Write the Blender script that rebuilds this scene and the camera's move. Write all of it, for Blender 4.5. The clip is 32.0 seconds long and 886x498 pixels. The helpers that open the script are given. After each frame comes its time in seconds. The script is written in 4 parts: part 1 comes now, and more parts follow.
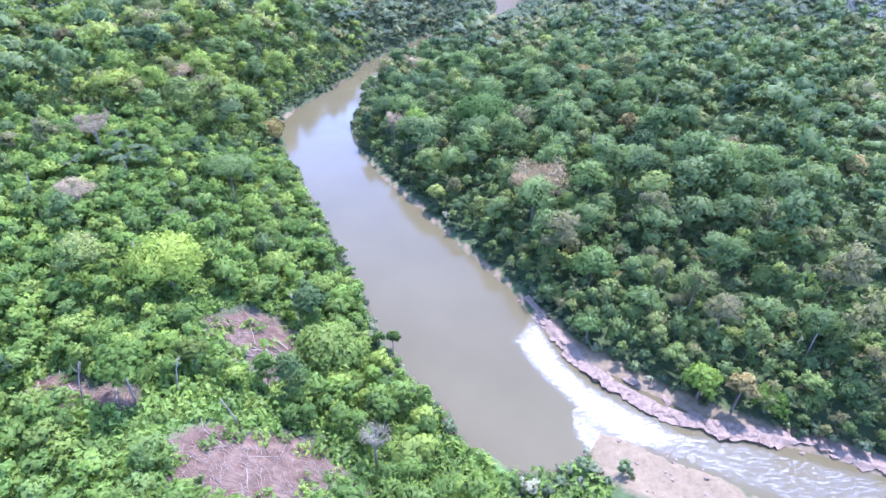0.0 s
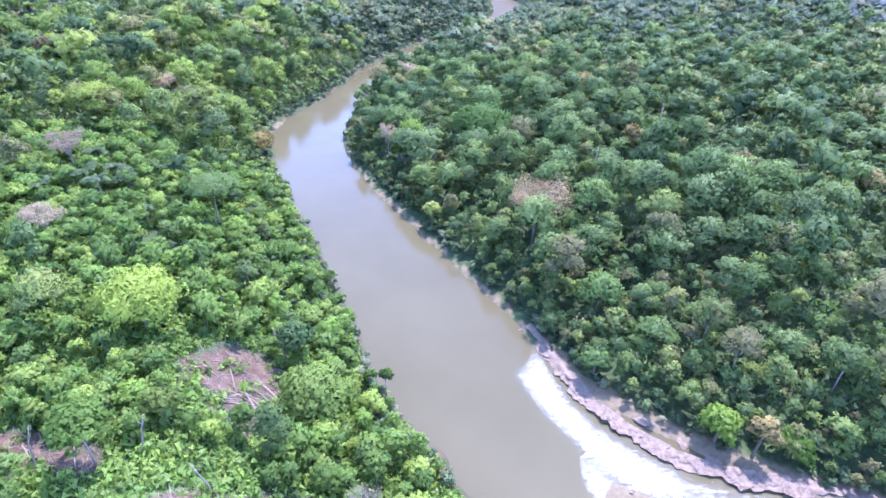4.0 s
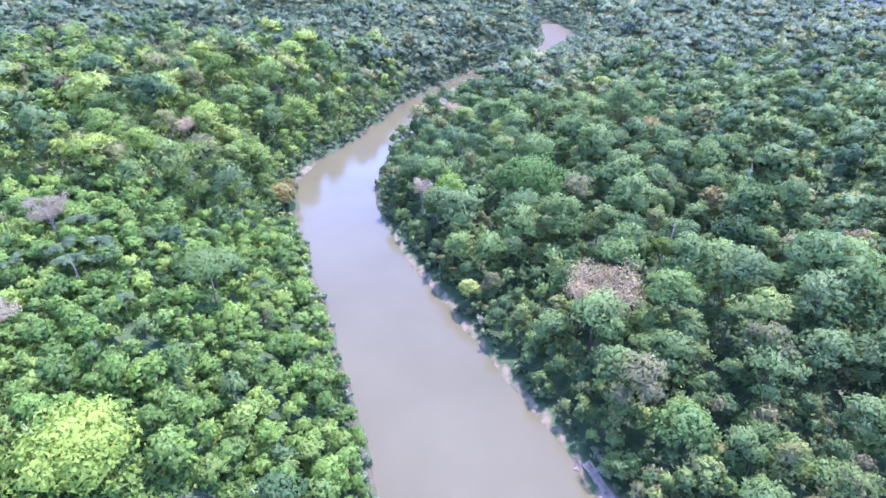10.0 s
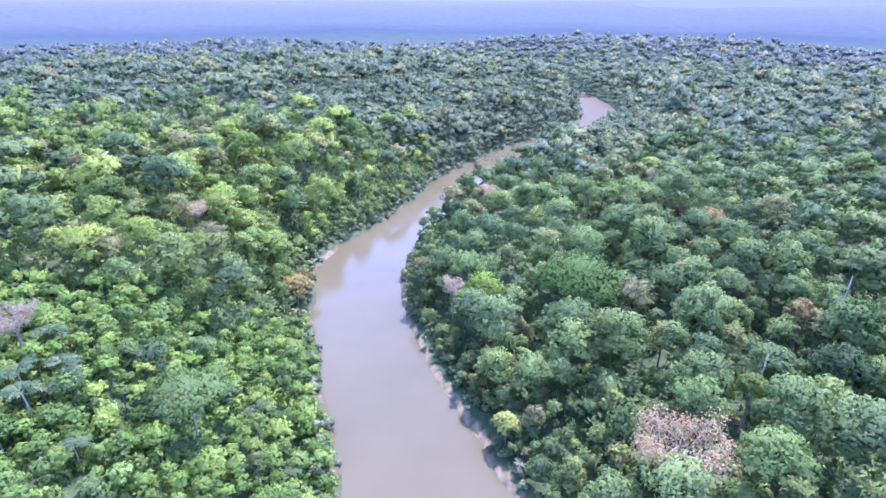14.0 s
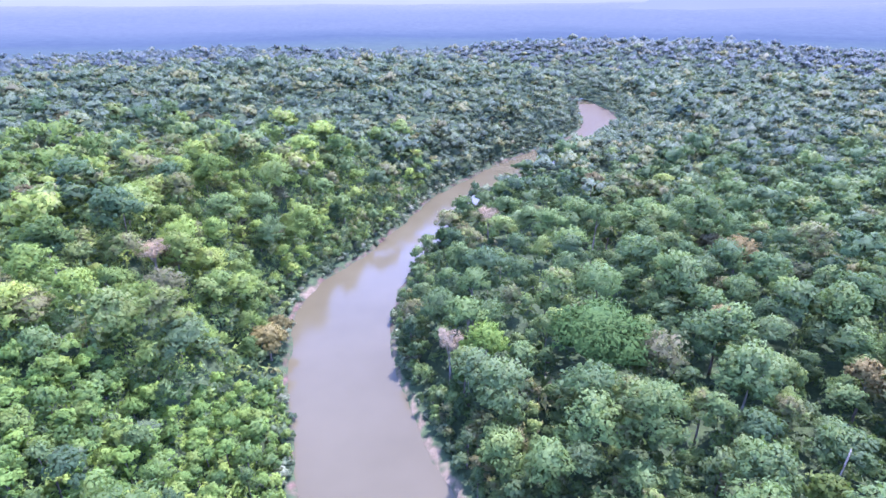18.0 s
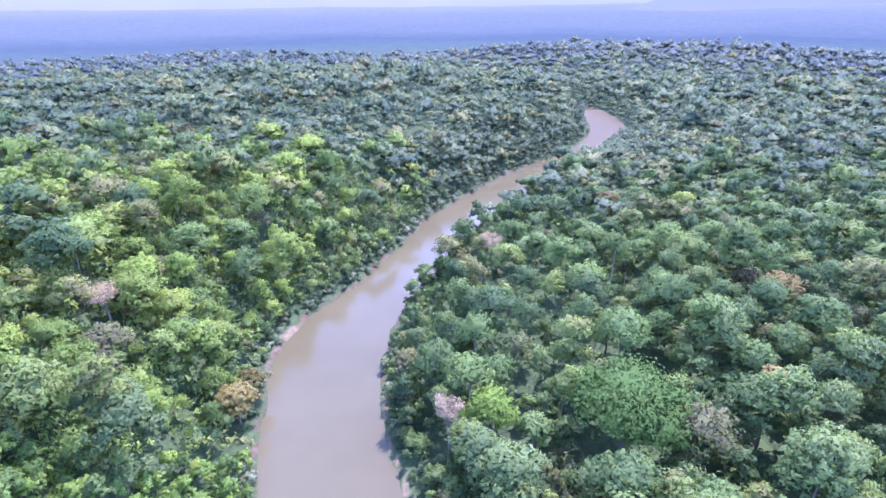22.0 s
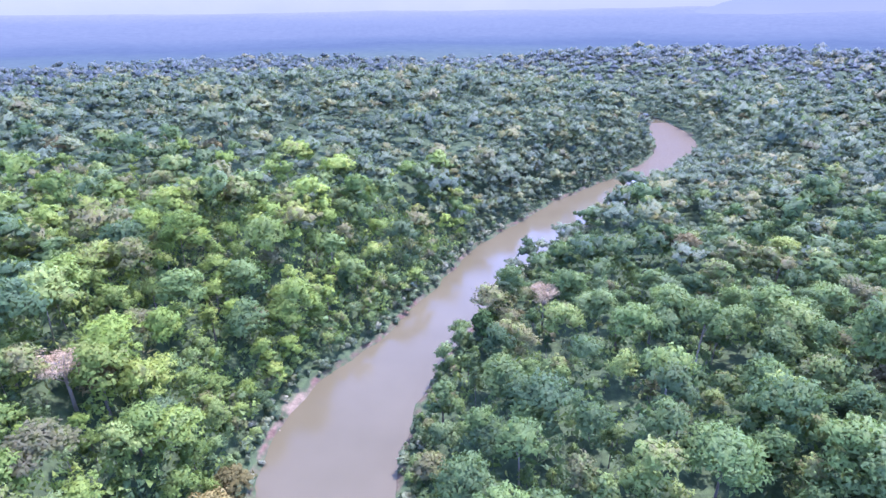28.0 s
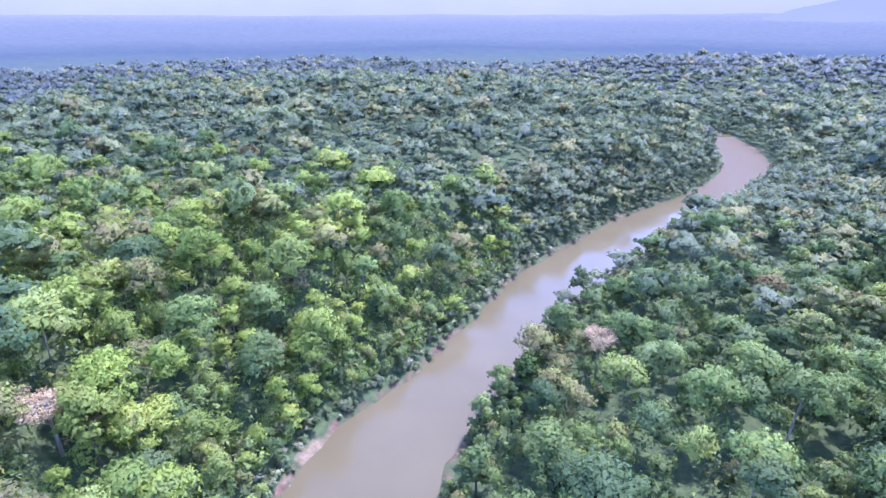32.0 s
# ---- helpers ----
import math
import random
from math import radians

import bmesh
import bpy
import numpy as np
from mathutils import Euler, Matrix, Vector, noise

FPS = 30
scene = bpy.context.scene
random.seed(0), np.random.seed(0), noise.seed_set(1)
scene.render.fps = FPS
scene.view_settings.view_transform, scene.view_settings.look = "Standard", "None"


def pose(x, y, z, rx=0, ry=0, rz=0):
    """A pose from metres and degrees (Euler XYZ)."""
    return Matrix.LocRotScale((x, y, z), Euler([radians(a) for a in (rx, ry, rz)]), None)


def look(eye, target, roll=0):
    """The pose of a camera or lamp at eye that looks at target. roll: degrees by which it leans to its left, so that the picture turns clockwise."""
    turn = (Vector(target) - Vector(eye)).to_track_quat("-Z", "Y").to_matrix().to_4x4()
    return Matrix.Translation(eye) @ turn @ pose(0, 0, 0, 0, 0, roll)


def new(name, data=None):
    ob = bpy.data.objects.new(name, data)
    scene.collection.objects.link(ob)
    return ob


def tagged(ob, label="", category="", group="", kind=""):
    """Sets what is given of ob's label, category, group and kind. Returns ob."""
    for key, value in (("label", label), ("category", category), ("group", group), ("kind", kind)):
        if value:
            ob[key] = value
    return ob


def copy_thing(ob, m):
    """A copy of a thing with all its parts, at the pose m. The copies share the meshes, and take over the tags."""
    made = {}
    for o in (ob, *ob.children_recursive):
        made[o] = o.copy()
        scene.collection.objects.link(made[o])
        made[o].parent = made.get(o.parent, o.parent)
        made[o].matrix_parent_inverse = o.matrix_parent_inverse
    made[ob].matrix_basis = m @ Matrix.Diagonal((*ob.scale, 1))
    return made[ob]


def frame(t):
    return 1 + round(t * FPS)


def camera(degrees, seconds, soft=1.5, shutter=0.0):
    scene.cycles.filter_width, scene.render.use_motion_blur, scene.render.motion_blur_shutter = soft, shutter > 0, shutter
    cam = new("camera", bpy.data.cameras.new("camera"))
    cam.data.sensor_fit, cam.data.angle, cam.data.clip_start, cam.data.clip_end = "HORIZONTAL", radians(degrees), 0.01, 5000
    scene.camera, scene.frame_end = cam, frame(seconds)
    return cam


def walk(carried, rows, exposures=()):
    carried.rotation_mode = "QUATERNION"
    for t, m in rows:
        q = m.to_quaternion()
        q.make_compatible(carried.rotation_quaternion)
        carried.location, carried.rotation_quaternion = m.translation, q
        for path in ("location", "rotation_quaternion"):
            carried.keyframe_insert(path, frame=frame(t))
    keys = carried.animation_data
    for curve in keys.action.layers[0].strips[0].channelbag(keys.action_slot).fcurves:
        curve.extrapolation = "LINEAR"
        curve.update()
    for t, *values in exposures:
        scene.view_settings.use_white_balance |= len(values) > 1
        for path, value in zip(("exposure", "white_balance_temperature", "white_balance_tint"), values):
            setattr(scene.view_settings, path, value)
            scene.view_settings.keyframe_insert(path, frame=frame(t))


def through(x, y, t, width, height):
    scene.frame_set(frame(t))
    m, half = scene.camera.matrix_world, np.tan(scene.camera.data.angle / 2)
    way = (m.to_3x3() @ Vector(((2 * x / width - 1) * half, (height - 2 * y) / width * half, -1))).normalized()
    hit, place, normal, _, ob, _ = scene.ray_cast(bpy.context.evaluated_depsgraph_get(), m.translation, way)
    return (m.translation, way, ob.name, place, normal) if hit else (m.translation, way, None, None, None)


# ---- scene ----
LENS = 78.58
# seconds, eye x, y, z, heading, tilt, roll (degrees)
PATH = [
    (0.0, -12.47, -141.13, 97.16, -8.968, -32.850, 1.351),
    (0.5, -12.30, -140.14, 97.23, -8.887, -32.844, 1.322),
    (1.0, -12.16, -139.03, 97.30, -8.790, -32.835, 1.304),
    (1.5, -11.97, -137.80, 97.37, -8.895, -32.839, 1.369),
    (2.0, -11.73, -136.39, 97.44, -8.967, -32.870, 1.344),
    (2.5, -11.47, -134.85, 97.50, -9.075, -32.844, 1.355),
    (3.0, -11.21, -133.19, 97.57, -9.201, -32.852, 1.365),
    (3.5, -10.91, -131.42, 97.62, -9.395, -32.819, 1.332),
    (5.5, -9.37, -122.48, 97.57, -8.931, -32.715, 1.100),
    (6.0, -8.90, -119.82, 97.73, -8.712, -32.728, 0.976),
    (6.5, -8.45, -117.03, 97.91, -7.908, -32.754, 0.866),
    (7.0, -7.96, -114.04, 98.05, -7.498, -32.774, 0.801),
    (7.5, -7.42, -110.98, 98.13, -7.178, -32.773, 0.664),
    (8.0, -6.86, -107.87, 98.19, -6.671, -32.725, 0.503),
    (8.5, -6.23, -104.71, 98.23, -5.942, -32.591, 0.343),
    (9.0, -5.66, -101.43, 98.25, -5.340, -32.324, 0.354),
    (9.5, -5.18, -98.07, 98.27, -4.697, -31.705, 0.344),
    (10.0, -4.85, -94.72, 98.30, -4.111, -30.849, 0.362),
    (10.5, -4.61, -91.21, 98.36, -3.492, -29.840, 0.394),
    (11.0, -4.46, -87.59, 98.44, -2.796, -28.810, 0.416),
    (11.5, -4.32, -83.99, 98.49, -1.781, -27.819, 0.434),
    (12.0, -4.18, -80.42, 98.52, -0.645, -26.824, 0.414),
    (12.5, -4.01, -76.85, 98.52, -0.321, -25.877, 0.397),
    (13.0, -3.85, -73.31, 98.50, -0.294, -25.002, 0.294),
    (13.5, -3.65, -69.91, 98.49, -0.307, -24.430, 0.212),
    (14.0, -3.48, -66.54, 98.54, -0.292, -24.349, 0.114),
    (14.5, -3.40, -63.08, 98.61, -0.271, -24.306, 0.062),
    (16.5, -2.85, -49.28, 98.60, -0.671, -23.982, -0.297),
    (17.0, -2.81, -45.81, 98.73, -0.733, -23.985, -0.375),
    (17.5, -2.80, -42.34, 98.89, -0.757, -23.994, -0.428),
    (18.0, -2.78, -38.91, 99.05, -0.774, -23.969, -0.495),
    (18.5, -2.71, -35.51, 99.20, -0.752, -23.960, -0.521),
    (19.0, -2.56, -32.14, 99.30, -0.691, -23.948, -0.551),
    (19.5, -2.33, -28.78, 99.31, -0.668, -23.921, -0.567),
    (20.0, -2.13, -25.39, 99.28, -0.650, -23.870, -0.567),
    (20.5, -1.93, -22.12, 99.26, -0.628, -23.851, -0.646),
    (21.0, -1.73, -18.97, 99.29, -0.615, -23.829, -0.677),
    (21.5, -1.52, -15.90, 99.37, -0.622, -23.794, -0.686),
    (22.0, -1.24, -12.82, 99.51, -0.614, -23.782, -0.772),
    (22.5, -0.98, -9.62, 99.68, -0.547, -23.786, -0.828),
    (23.0, -0.66, -6.38, 99.82, -0.427, -23.771, -0.889),
    (23.5, -0.33, -3.18, 99.93, -0.208, -23.797, -0.953),
    (24.0, 0.00, 0.00, 100.00, -0.000, -23.818, -0.900),
    (24.5, 0.25, 3.22, 100.04, 0.376, -23.807, -0.960),
    (25.0, 0.52, 6.43, 100.05, 1.035, -23.749, -1.034),
    (25.5, 0.77, 9.58, 100.04, 1.877, -23.661, -0.965),
    (27.5, 0.81, 21.99, 99.96, 4.352, -23.426, -0.893),
    (28.0, 0.69, 25.17, 99.91, 4.828, -23.387, -0.854),
    (28.5, 0.50, 28.38, 99.82, 5.176, -23.337, -0.827),
    (29.0, 0.22, 31.64, 99.74, 5.472, -23.312, -0.798),
    (29.5, -0.11, 34.97, 99.66, 5.613, -23.310, -0.714),
    (30.0, -0.46, 38.26, 99.63, 5.256, -23.324, -0.670),
    (30.5, -0.80, 41.37, 99.62, 5.935, -23.215, -0.546),
    (31.0, -1.05, 43.80, 99.59, 7.694, -23.106, -0.421),
    (31.5, -1.13, 45.46, 99.51, 8.979, -22.995, -0.317),
    (32.0, -1.08, 46.65, 99.40, 9.811, -22.989, -0.196),
]


def aim(x, y, z, heading, tilt, roll):
    h, p = radians(heading), radians(tilt)
    ahead = Vector((-math.sin(h) * math.cos(p), math.cos(h) * math.cos(p), math.sin(p)))
    return look((x, y, z), Vector((x, y, z)) + ahead, roll)


cam = camera(LENS, 32.0, soft=1.5)
walk(cam, [(t, aim(*row)) for t, *row in PATH], exposures=[(0.0, 2.77, 5100, 36), (6.0, 2.83, 5030, 39), (10.0, 2.94, 4980, 43), (16.0, 2.88, 5020, 49), (25.0, 2.83, 5050, 50), (32.0, 2.76, 5070, 48)])

# ---- world, sun ----
SUN_AZ, SUN_EL = 38.0, 67.0      # degrees clockwise from +y, and above the horizon
world = bpy.data.worlds.new("sky")
scene.world = world
world.use_nodes = True
wn, wl = world.node_tree.nodes, world.node_tree.links
sky = wn.new("ShaderNodeTexSky")
sky.sky_type, sky.sun_disc = "NISHITA", False
sky.sun_elevation, sky.sun_rotation = radians(SUN_EL), radians(SUN_AZ)
sky.air_density, sky.dust_density, sky.ozone_density = 1.1, 0.4, 2.0
wn["Background"].inputs["Strength"].default_value = 0.15
wl.new(sky.outputs["Color"], wn["Background"].inputs["Color"])
sun = new("sun", bpy.data.lights.new("sun", "SUN"))
sun.data.energy, sun.data.angle, sun.data.color = 1.8, radians(1.0), (1.0, 0.95, 0.86)
az, el = radians(SUN_AZ), radians(SUN_EL)
to_sun = Vector((math.sin(az) * math.cos(el), math.cos(az) * math.cos(el), math.sin(el)))
sun.matrix_world = look(to_sun * 300, (0, 0, 0))


# ---- materials ----
class Nodes:
    """A node material under construction."""

    def __init__(self, name):
        self.mat = bpy.data.materials.new(name)
        self.mat.use_nodes = True
        self.t = self.mat.node_tree
        self.b = self.t.nodes["Principled BSDF"]
        self.out = self.t.nodes["Material Output"]

    def n(self, kind, **settings):
        node = self.t.nodes.new("ShaderNode" + kind)
        for key, value in settings.items():
            node.inputs[key.replace("_", " ")].default_value = value
        return node

    def link(self, a, b):
        self.t.links.new(a, b)

    def noise(self, scale, detail=3.0, rough=0.55, where=None):
        node = self.n("TexNoise", Scale=scale, Detail=detail, Roughness=rough)
        self.link((where or self.place()), node.inputs["Vector"])
        return node.outputs["Fac"]

    def place(self):
        return self.n("NewGeometry").outputs["Position"]

    def local(self):
        return self.n("TexCoord").outputs["Object"]

    def ramp(self, fac, *stops):
        node = self.n("ValToRGB")
        el = node.color_ramp.elements
        while len(el) < len(stops):
            el.new(0.5)
        for e, (pos, col) in zip(el, stops):
            e.position, e.color = pos, (*col, 1)
        self.link(fac, node.inputs["Fac"])
        return node.outputs["Color"]

    def mix(self, fac, a, b, blend="MIX"):
        node = self.t.nodes.new("ShaderNodeMix")
        node.data_type, node.blend_type = "RGBA", blend
        for sock, v in ((node.inputs[0], fac), (node.inputs[6], a), (node.inputs[7], b)):
            if isinstance(v, (int, float)):
                sock.default_value = v
            elif isinstance(v, tuple):
                sock.default_value = (*v, 1)
            else:
                self.link(v, sock)
        return node.outputs[2]

    def math(self, op, a, b=0.0, clamp=False):
        node = self.t.nodes.new("ShaderNodeMath")
        node.operation, node.use_clamp = op, clamp
        for sock, v in zip(node.inputs, (a, b)):
            if isinstance(v, (int, float)):
                sock.default_value = v
            else:
                self.link(v, sock)
        return node.outputs[0]

    def attr(self, name):
        node = self.t.nodes.new("ShaderNodeAttribute")
        node.attribute_name = name
        return node.outputs["Fac"]

    def bump(self, height, strength, dist):
        node = self.n("Bump", Strength=strength, Distance=dist)
        self.link(height, node.inputs["Height"])
        self.link(node.outputs["Normal"], self.b.inputs["Normal"])

    def done(self, color, rough=0.6, spec=0.3):
        if isinstance(color, tuple):
            self.b.inputs["Base Color"].default_value = (*color, 1)
        else:
            self.link(color, self.b.inputs["Base Color"])
        if isinstance(rough, (int, float)):
            self.b.inputs["Roughness"].default_value = rough
        else:
            self.link(rough, self.b.inputs["Roughness"])
        self.b.inputs["Specular IOR Level"].default_value = spec
        return self.mat


def leaf_material(name, dark, mid, light, by_tree=True, through=0.36, odd=(), lit=(0.16, 0.26, 0.03), gloss=0.16):
    """Foliage: colour varies from tree to tree, from leaf to leaf and in patches of a crown."""
    k = Nodes(name)
    tree = k.n("ObjectInfo").outputs["Random"] if by_tree else k.attr("tint")
    leaf = k.n("NewGeometry").outputs["Random Per Island"]
    patch = k.math("ADD", k.noise(0.35, 3.0), k.noise(0.016, 3.0))
    v = k.math("ADD", k.math("MULTIPLY", tree, 0.86), k.math("MULTIPLY", leaf, 0.07))
    v = k.math("ADD", v, k.math("MULTIPLY", k.math("SUBTRACT", patch, 1.0), 0.45), clamp=True)
    grey = tuple(0.75 * m + 0.25 * g for m, g in zip(mid, (0.155, 0.165, 0.125)))
    col = k.ramp(v, (0.04, dark), (0.34, mid), (0.54, grey), (0.6, mid), (0.76, light), *odd)
    grain = k.noise(2.6, 3.0, 0.65)
    col = k.mix(1.0, col, k.ramp(grain, (0.3, (0.74, 0.77, 0.8)), (0.7, (1.2, 1.18, 1.14))), "MULTIPLY")
    own = k.n("TexWhiteNoise")
    own.noise_dimensions = "1D"
    k.link(tree, own.inputs["W"])
    col = k.mix(1.0, col, k.ramp(own.outputs["Value"], (0.0, (0.62, 0.66, 0.72)), (0.45, (1.0, 1.0, 1.0)), (1.0, (1.32, 1.28, 1.16))), "MULTIPLY")
    k.bump(grain, 0.4, 0.3)
    k.done(col, 0.62, gloss)
    trans = k.n("BsdfTranslucent")
    k.link(k.mix(0.5, col, lit), trans.inputs["Color"])
    both = k.n("MixShader", Fac=through)
    k.link(k.b.outputs[0], both.inputs[1])
    k.link(trans.outputs[0], both.inputs[2])
    # a spray is many small leaves with gaps between them
    gap = k.n("MixShader")
    k.link(k.math("LESS_THAN", k.noise(2.1, 2.0, 0.6), 0.425), gap.inputs[0])
    k.link(both.outputs[0], gap.inputs[1])
    k.link(k.n("BsdfTransparent").outputs[0], gap.inputs[2])
    k.link(gap.outputs[0], k.out.inputs["Surface"])
    return k.mat


OLIVE, DULL = (0.19, 0.185, 0.062), (0.185, 0.168, 0.074)
WILD = ((0.076, 0.122, 0.046), (0.142, 0.202, 0.052), (0.222, 0.276, 0.068))
HILL = ((0.14, 0.202, 0.046), (0.222, 0.295, 0.05), (0.3, 0.35, 0.068))
# valley woods: greens turned grey-blue, distance haze painted into the leaf colour
MIDWAY_HAZED = ((0.073, 0.102, 0.066), (0.117, 0.148, 0.075), (0.168, 0.194, 0.09))
YOUNG = ((0.135, 0.215, 0.046), (0.198, 0.298, 0.052), (0.27, 0.348, 0.068))
LEAF_FOREST = leaf_material("forest_leaves", *WILD, odd=((0.84, OLIVE), (0.91, DULL)))
LEAF_HILL = leaf_material("hillside_leaves", *HILL, through=0.44, odd=((0.84, OLIVE), (0.91, DULL)))
LEAF_HILL_MASS = leaf_material("hillside_woods_leaves", *HILL, by_tree=False, through=0.44, odd=((0.84, OLIVE), (0.91, DULL)))
LEAF_MID_HAZED = leaf_material("hazed_valley_leaves", *MIDWAY_HAZED, by_tree=False, odd=((0.84, OLIVE), (0.91, DULL)))
LEAF_SCRUB = leaf_material("scrub_leaves", *YOUNG, through=0.48)
LEAF_FLANK = leaf_material("dark_woods_leaves", (0.06, 0.1, 0.04), (0.114, 0.164, 0.046), (0.182, 0.228, 0.06), by_tree=False, odd=((0.84, OLIVE), (0.91, DULL)))
LEAF_WOODS = leaf_material("woods_leaves", *WILD, by_tree=False, odd=((0.84, OLIVE), (0.91, DULL)))
LEAF_SCRUB_MASS = leaf_material("undergrowth_leaves", *YOUNG, by_tree=False, through=0.48)
LEAF_BANK = leaf_material("bank_leaves", (0.10, 0.13, 0.07), (0.16, 0.19, 0.09), (0.27, 0.27, 0.16), by_tree=False)
# far woods: bluer still, with more of the haze in the base colour
LEAF_FAR_HAZED = leaf_material("hazed_far_leaves", (0.072, 0.089, 0.094), (0.095, 0.113, 0.106), (0.122, 0.14, 0.118), by_tree=False, odd=((0.9, DULL),))
LEAF_BUSH = leaf_material("bush_leaves", (0.09, 0.13, 0.06), (0.15, 0.20, 0.08), (0.25, 0.27, 0.14))
LEAF_SUNLIT = leaf_material("sunlit_leaves", (0.16, 0.225, 0.03), (0.21, 0.28, 0.038), (0.25, 0.32, 0.05), through=0.45)
LEAF_PALE = leaf_material("pale_leaves", (0.095, 0.155, 0.045), (0.14, 0.21, 0.055), (0.185, 0.255, 0.07))
LEAF_BRIGHT = leaf_material("bright_leaves", (0.115, 0.195, 0.03), (0.15, 0.24, 0.036), (0.195, 0.285, 0.045), through=0.45)
LEAF_DEEP = leaf_material("deep_green_leaves", (0.05, 0.09, 0.02), (0.062, 0.106, 0.025), (0.076, 0.126, 0.03), through=0.2, gloss=0.06, lit=(0.06, 0.13, 0.02))
LEAF_YELLOW = leaf_material("yellow_green_leaves", (0.16, 0.20, 0.03), (0.21, 0.26, 0.05), (0.27, 0.30, 0.07))
LEAF_BROWN = leaf_material("russet_leaves", (0.15, 0.118, 0.04), (0.21, 0.168, 0.06), (0.26, 0.21, 0.08), through=0.3, gloss=0.05, lit=(0.20, 0.15, 0.06))
LEAF_OLIVE = leaf_material("olive_brown_leaves", (0.165, 0.14, 0.045), (0.215, 0.178, 0.056), (0.26, 0.215, 0.072), through=0.35, gloss=0.03, lit=(0.2, 0.17, 0.05))
LEAF_PINK = leaf_material("bare_twigs", (0.30, 0.222, 0.115), (0.38, 0.29, 0.155), (0.44, 0.345, 0.2), through=0.4, gloss=0.03, lit=(0.28, 0.20, 0.14))
LEAF_GREY = leaf_material("dry_grey_twigs", (0.15, 0.135, 0.08), (0.19, 0.17, 0.1), (0.23, 0.205, 0.125), through=0.4, lit=(0.2, 0.17, 0.13))
LEAF_UMBRELLA = leaf_material("umbrella_leaves", (0.18, 0.27, 0.05), (0.215, 0.31, 0.058), (0.25, 0.34, 0.07), through=0.48)
LEAF_PALM = leaf_material("palm_fronds", (0.045, 0.068, 0.026), (0.068, 0.095, 0.038), (0.095, 0.122, 0.05), through=0.15, gloss=0.03)


def bark_material(name, a, b):
    k = Nodes(name)
    w = k.local()
    fac = k.noise(6.0, 5.0, 0.65, w)
    k.bump(fac, 0.6, 0.06)
    return k.done(k.ramp(fac, (0.3, a), (0.7, b)), 0.85, 0.15)


BARK = bark_material("bark", (0.10, 0.08, 0.06), (0.26, 0.22, 0.18))
BARK_PALE = bark_material("pale_bark", (0.19, 0.155, 0.115), (0.37, 0.32, 0.255))
LOG = bark_material("dry_timber", (0.15, 0.11, 0.075), (0.30, 0.235, 0.17))


def ground_material():
    k = Nodes("ground")
    floor = k.ramp(k.noise(0.5, 5.0), (0.3, (0.035, 0.05, 0.022)), (0.7, (0.07, 0.10, 0.035)))
    grass = k.ramp(k.noise(0.9, 5.0), (0.3, (0.07, 0.125, 0.035)), (0.7, (0.125, 0.195, 0.055)))
    soil = k.ramp(k.noise(0.45, 6.0, 0.65), (0.25, (0.05, 0.03, 0.019)), (0.5, (0.11, 0.07, 0.044)), (0.75, (0.2, 0.138, 0.09)))
    sand = k.ramp(k.noise(0.8, 6.0, 0.7), (0.25, (0.12, 0.091, 0.05)), (0.75, (0.225, 0.174, 0.1)))
    edge = k.noise(0.3, 4.0)

    def mask(name):
        return k.math("MULTIPLY", k.math("SUBTRACT", k.math("ADD", k.attr(name), k.math("MULTIPLY", edge, 0.9)), 0.8), 3.0, clamp=True)
    col = k.mix(mask("grass"), floor, grass)
    col = k.mix(mask("soil"), col, soil)
    col = k.mix(mask("sand"), col, sand)
    k.bump(k.noise(1.6, 6.0, 0.7), 0.7, 0.35)
    return k.done(col, 0.9, 0.1)


def water_material():
    k = Nodes("muddy_water")
    wide = k.noise(0.035, 3.0)
    col = k.ramp(wide, (0.3, (0.088, 0.074, 0.034)), (0.7, (0.103, 0.087, 0.042)))
    k.bump(k.math("ADD", k.noise(0.9, 3.0), k.noise(0.22, 2.0)), 0.14, 0.10)
    k.b.inputs["IOR"].default_value = 1.33
    return k.done(col, k.math("ADD", k.math("MULTIPLY", k.noise(0.05, 2.0), 0.08), 0.08), 0.3)


def riffle_material():
    """Shallow muddy water, broken by ripples."""
    k = Nodes("rippled_shallows")
    n = k.noise(0.5, 5.0, 0.65)
    k.bump(n, 0.8, 0.25)
    return k.done(k.ramp(n, (0.3, (0.085, 0.066, 0.034)), (0.7, (0.105, 0.083, 0.045))), 0.6, 0.04)


def foam_material():
    """White water: dense in the middle of the rush, thin and broken toward its rims."""
    k = Nodes("white_water")
    n = k.noise(1.3, 6.0, 0.7)
    k.bump(n, 0.8, 0.3)
    k.done(k.ramp(n, (0.3, (0.34, 0.325, 0.295)), (0.62, (0.60, 0.59, 0.565))), 0.55, 0.3)
    streak = k.n("Mapping", Rotation=(0, 0, radians(48)), Scale=(0.55, 1.5, 1))
    k.link(k.place(), streak.inputs["Vector"])
    torn = k.noise(0.9, 6.0, 0.7, streak.outputs[0])
    thick = k.math("ADD", k.attr("foam"), k.math("MULTIPLY", k.math("SUBTRACT", torn, 0.5), 1.5))
    thick = k.math("MULTIPLY", k.math("SUBTRACT", thick, 0.2), 1.35, clamp=True)
    soft = k.math("MULTIPLY", k.math("ADD", k.attr("foam"), k.math("MULTIPLY", k.math("SUBTRACT", k.noise(0.22, 5.0, 0.65), 0.5), 0.9)), 0.9, clamp=True)
    thick = k.math("MAXIMUM", thick, k.math("MULTIPLY", soft, 0.17))
    k.link(thick, k.b.inputs["Alpha"])
    return k.mat


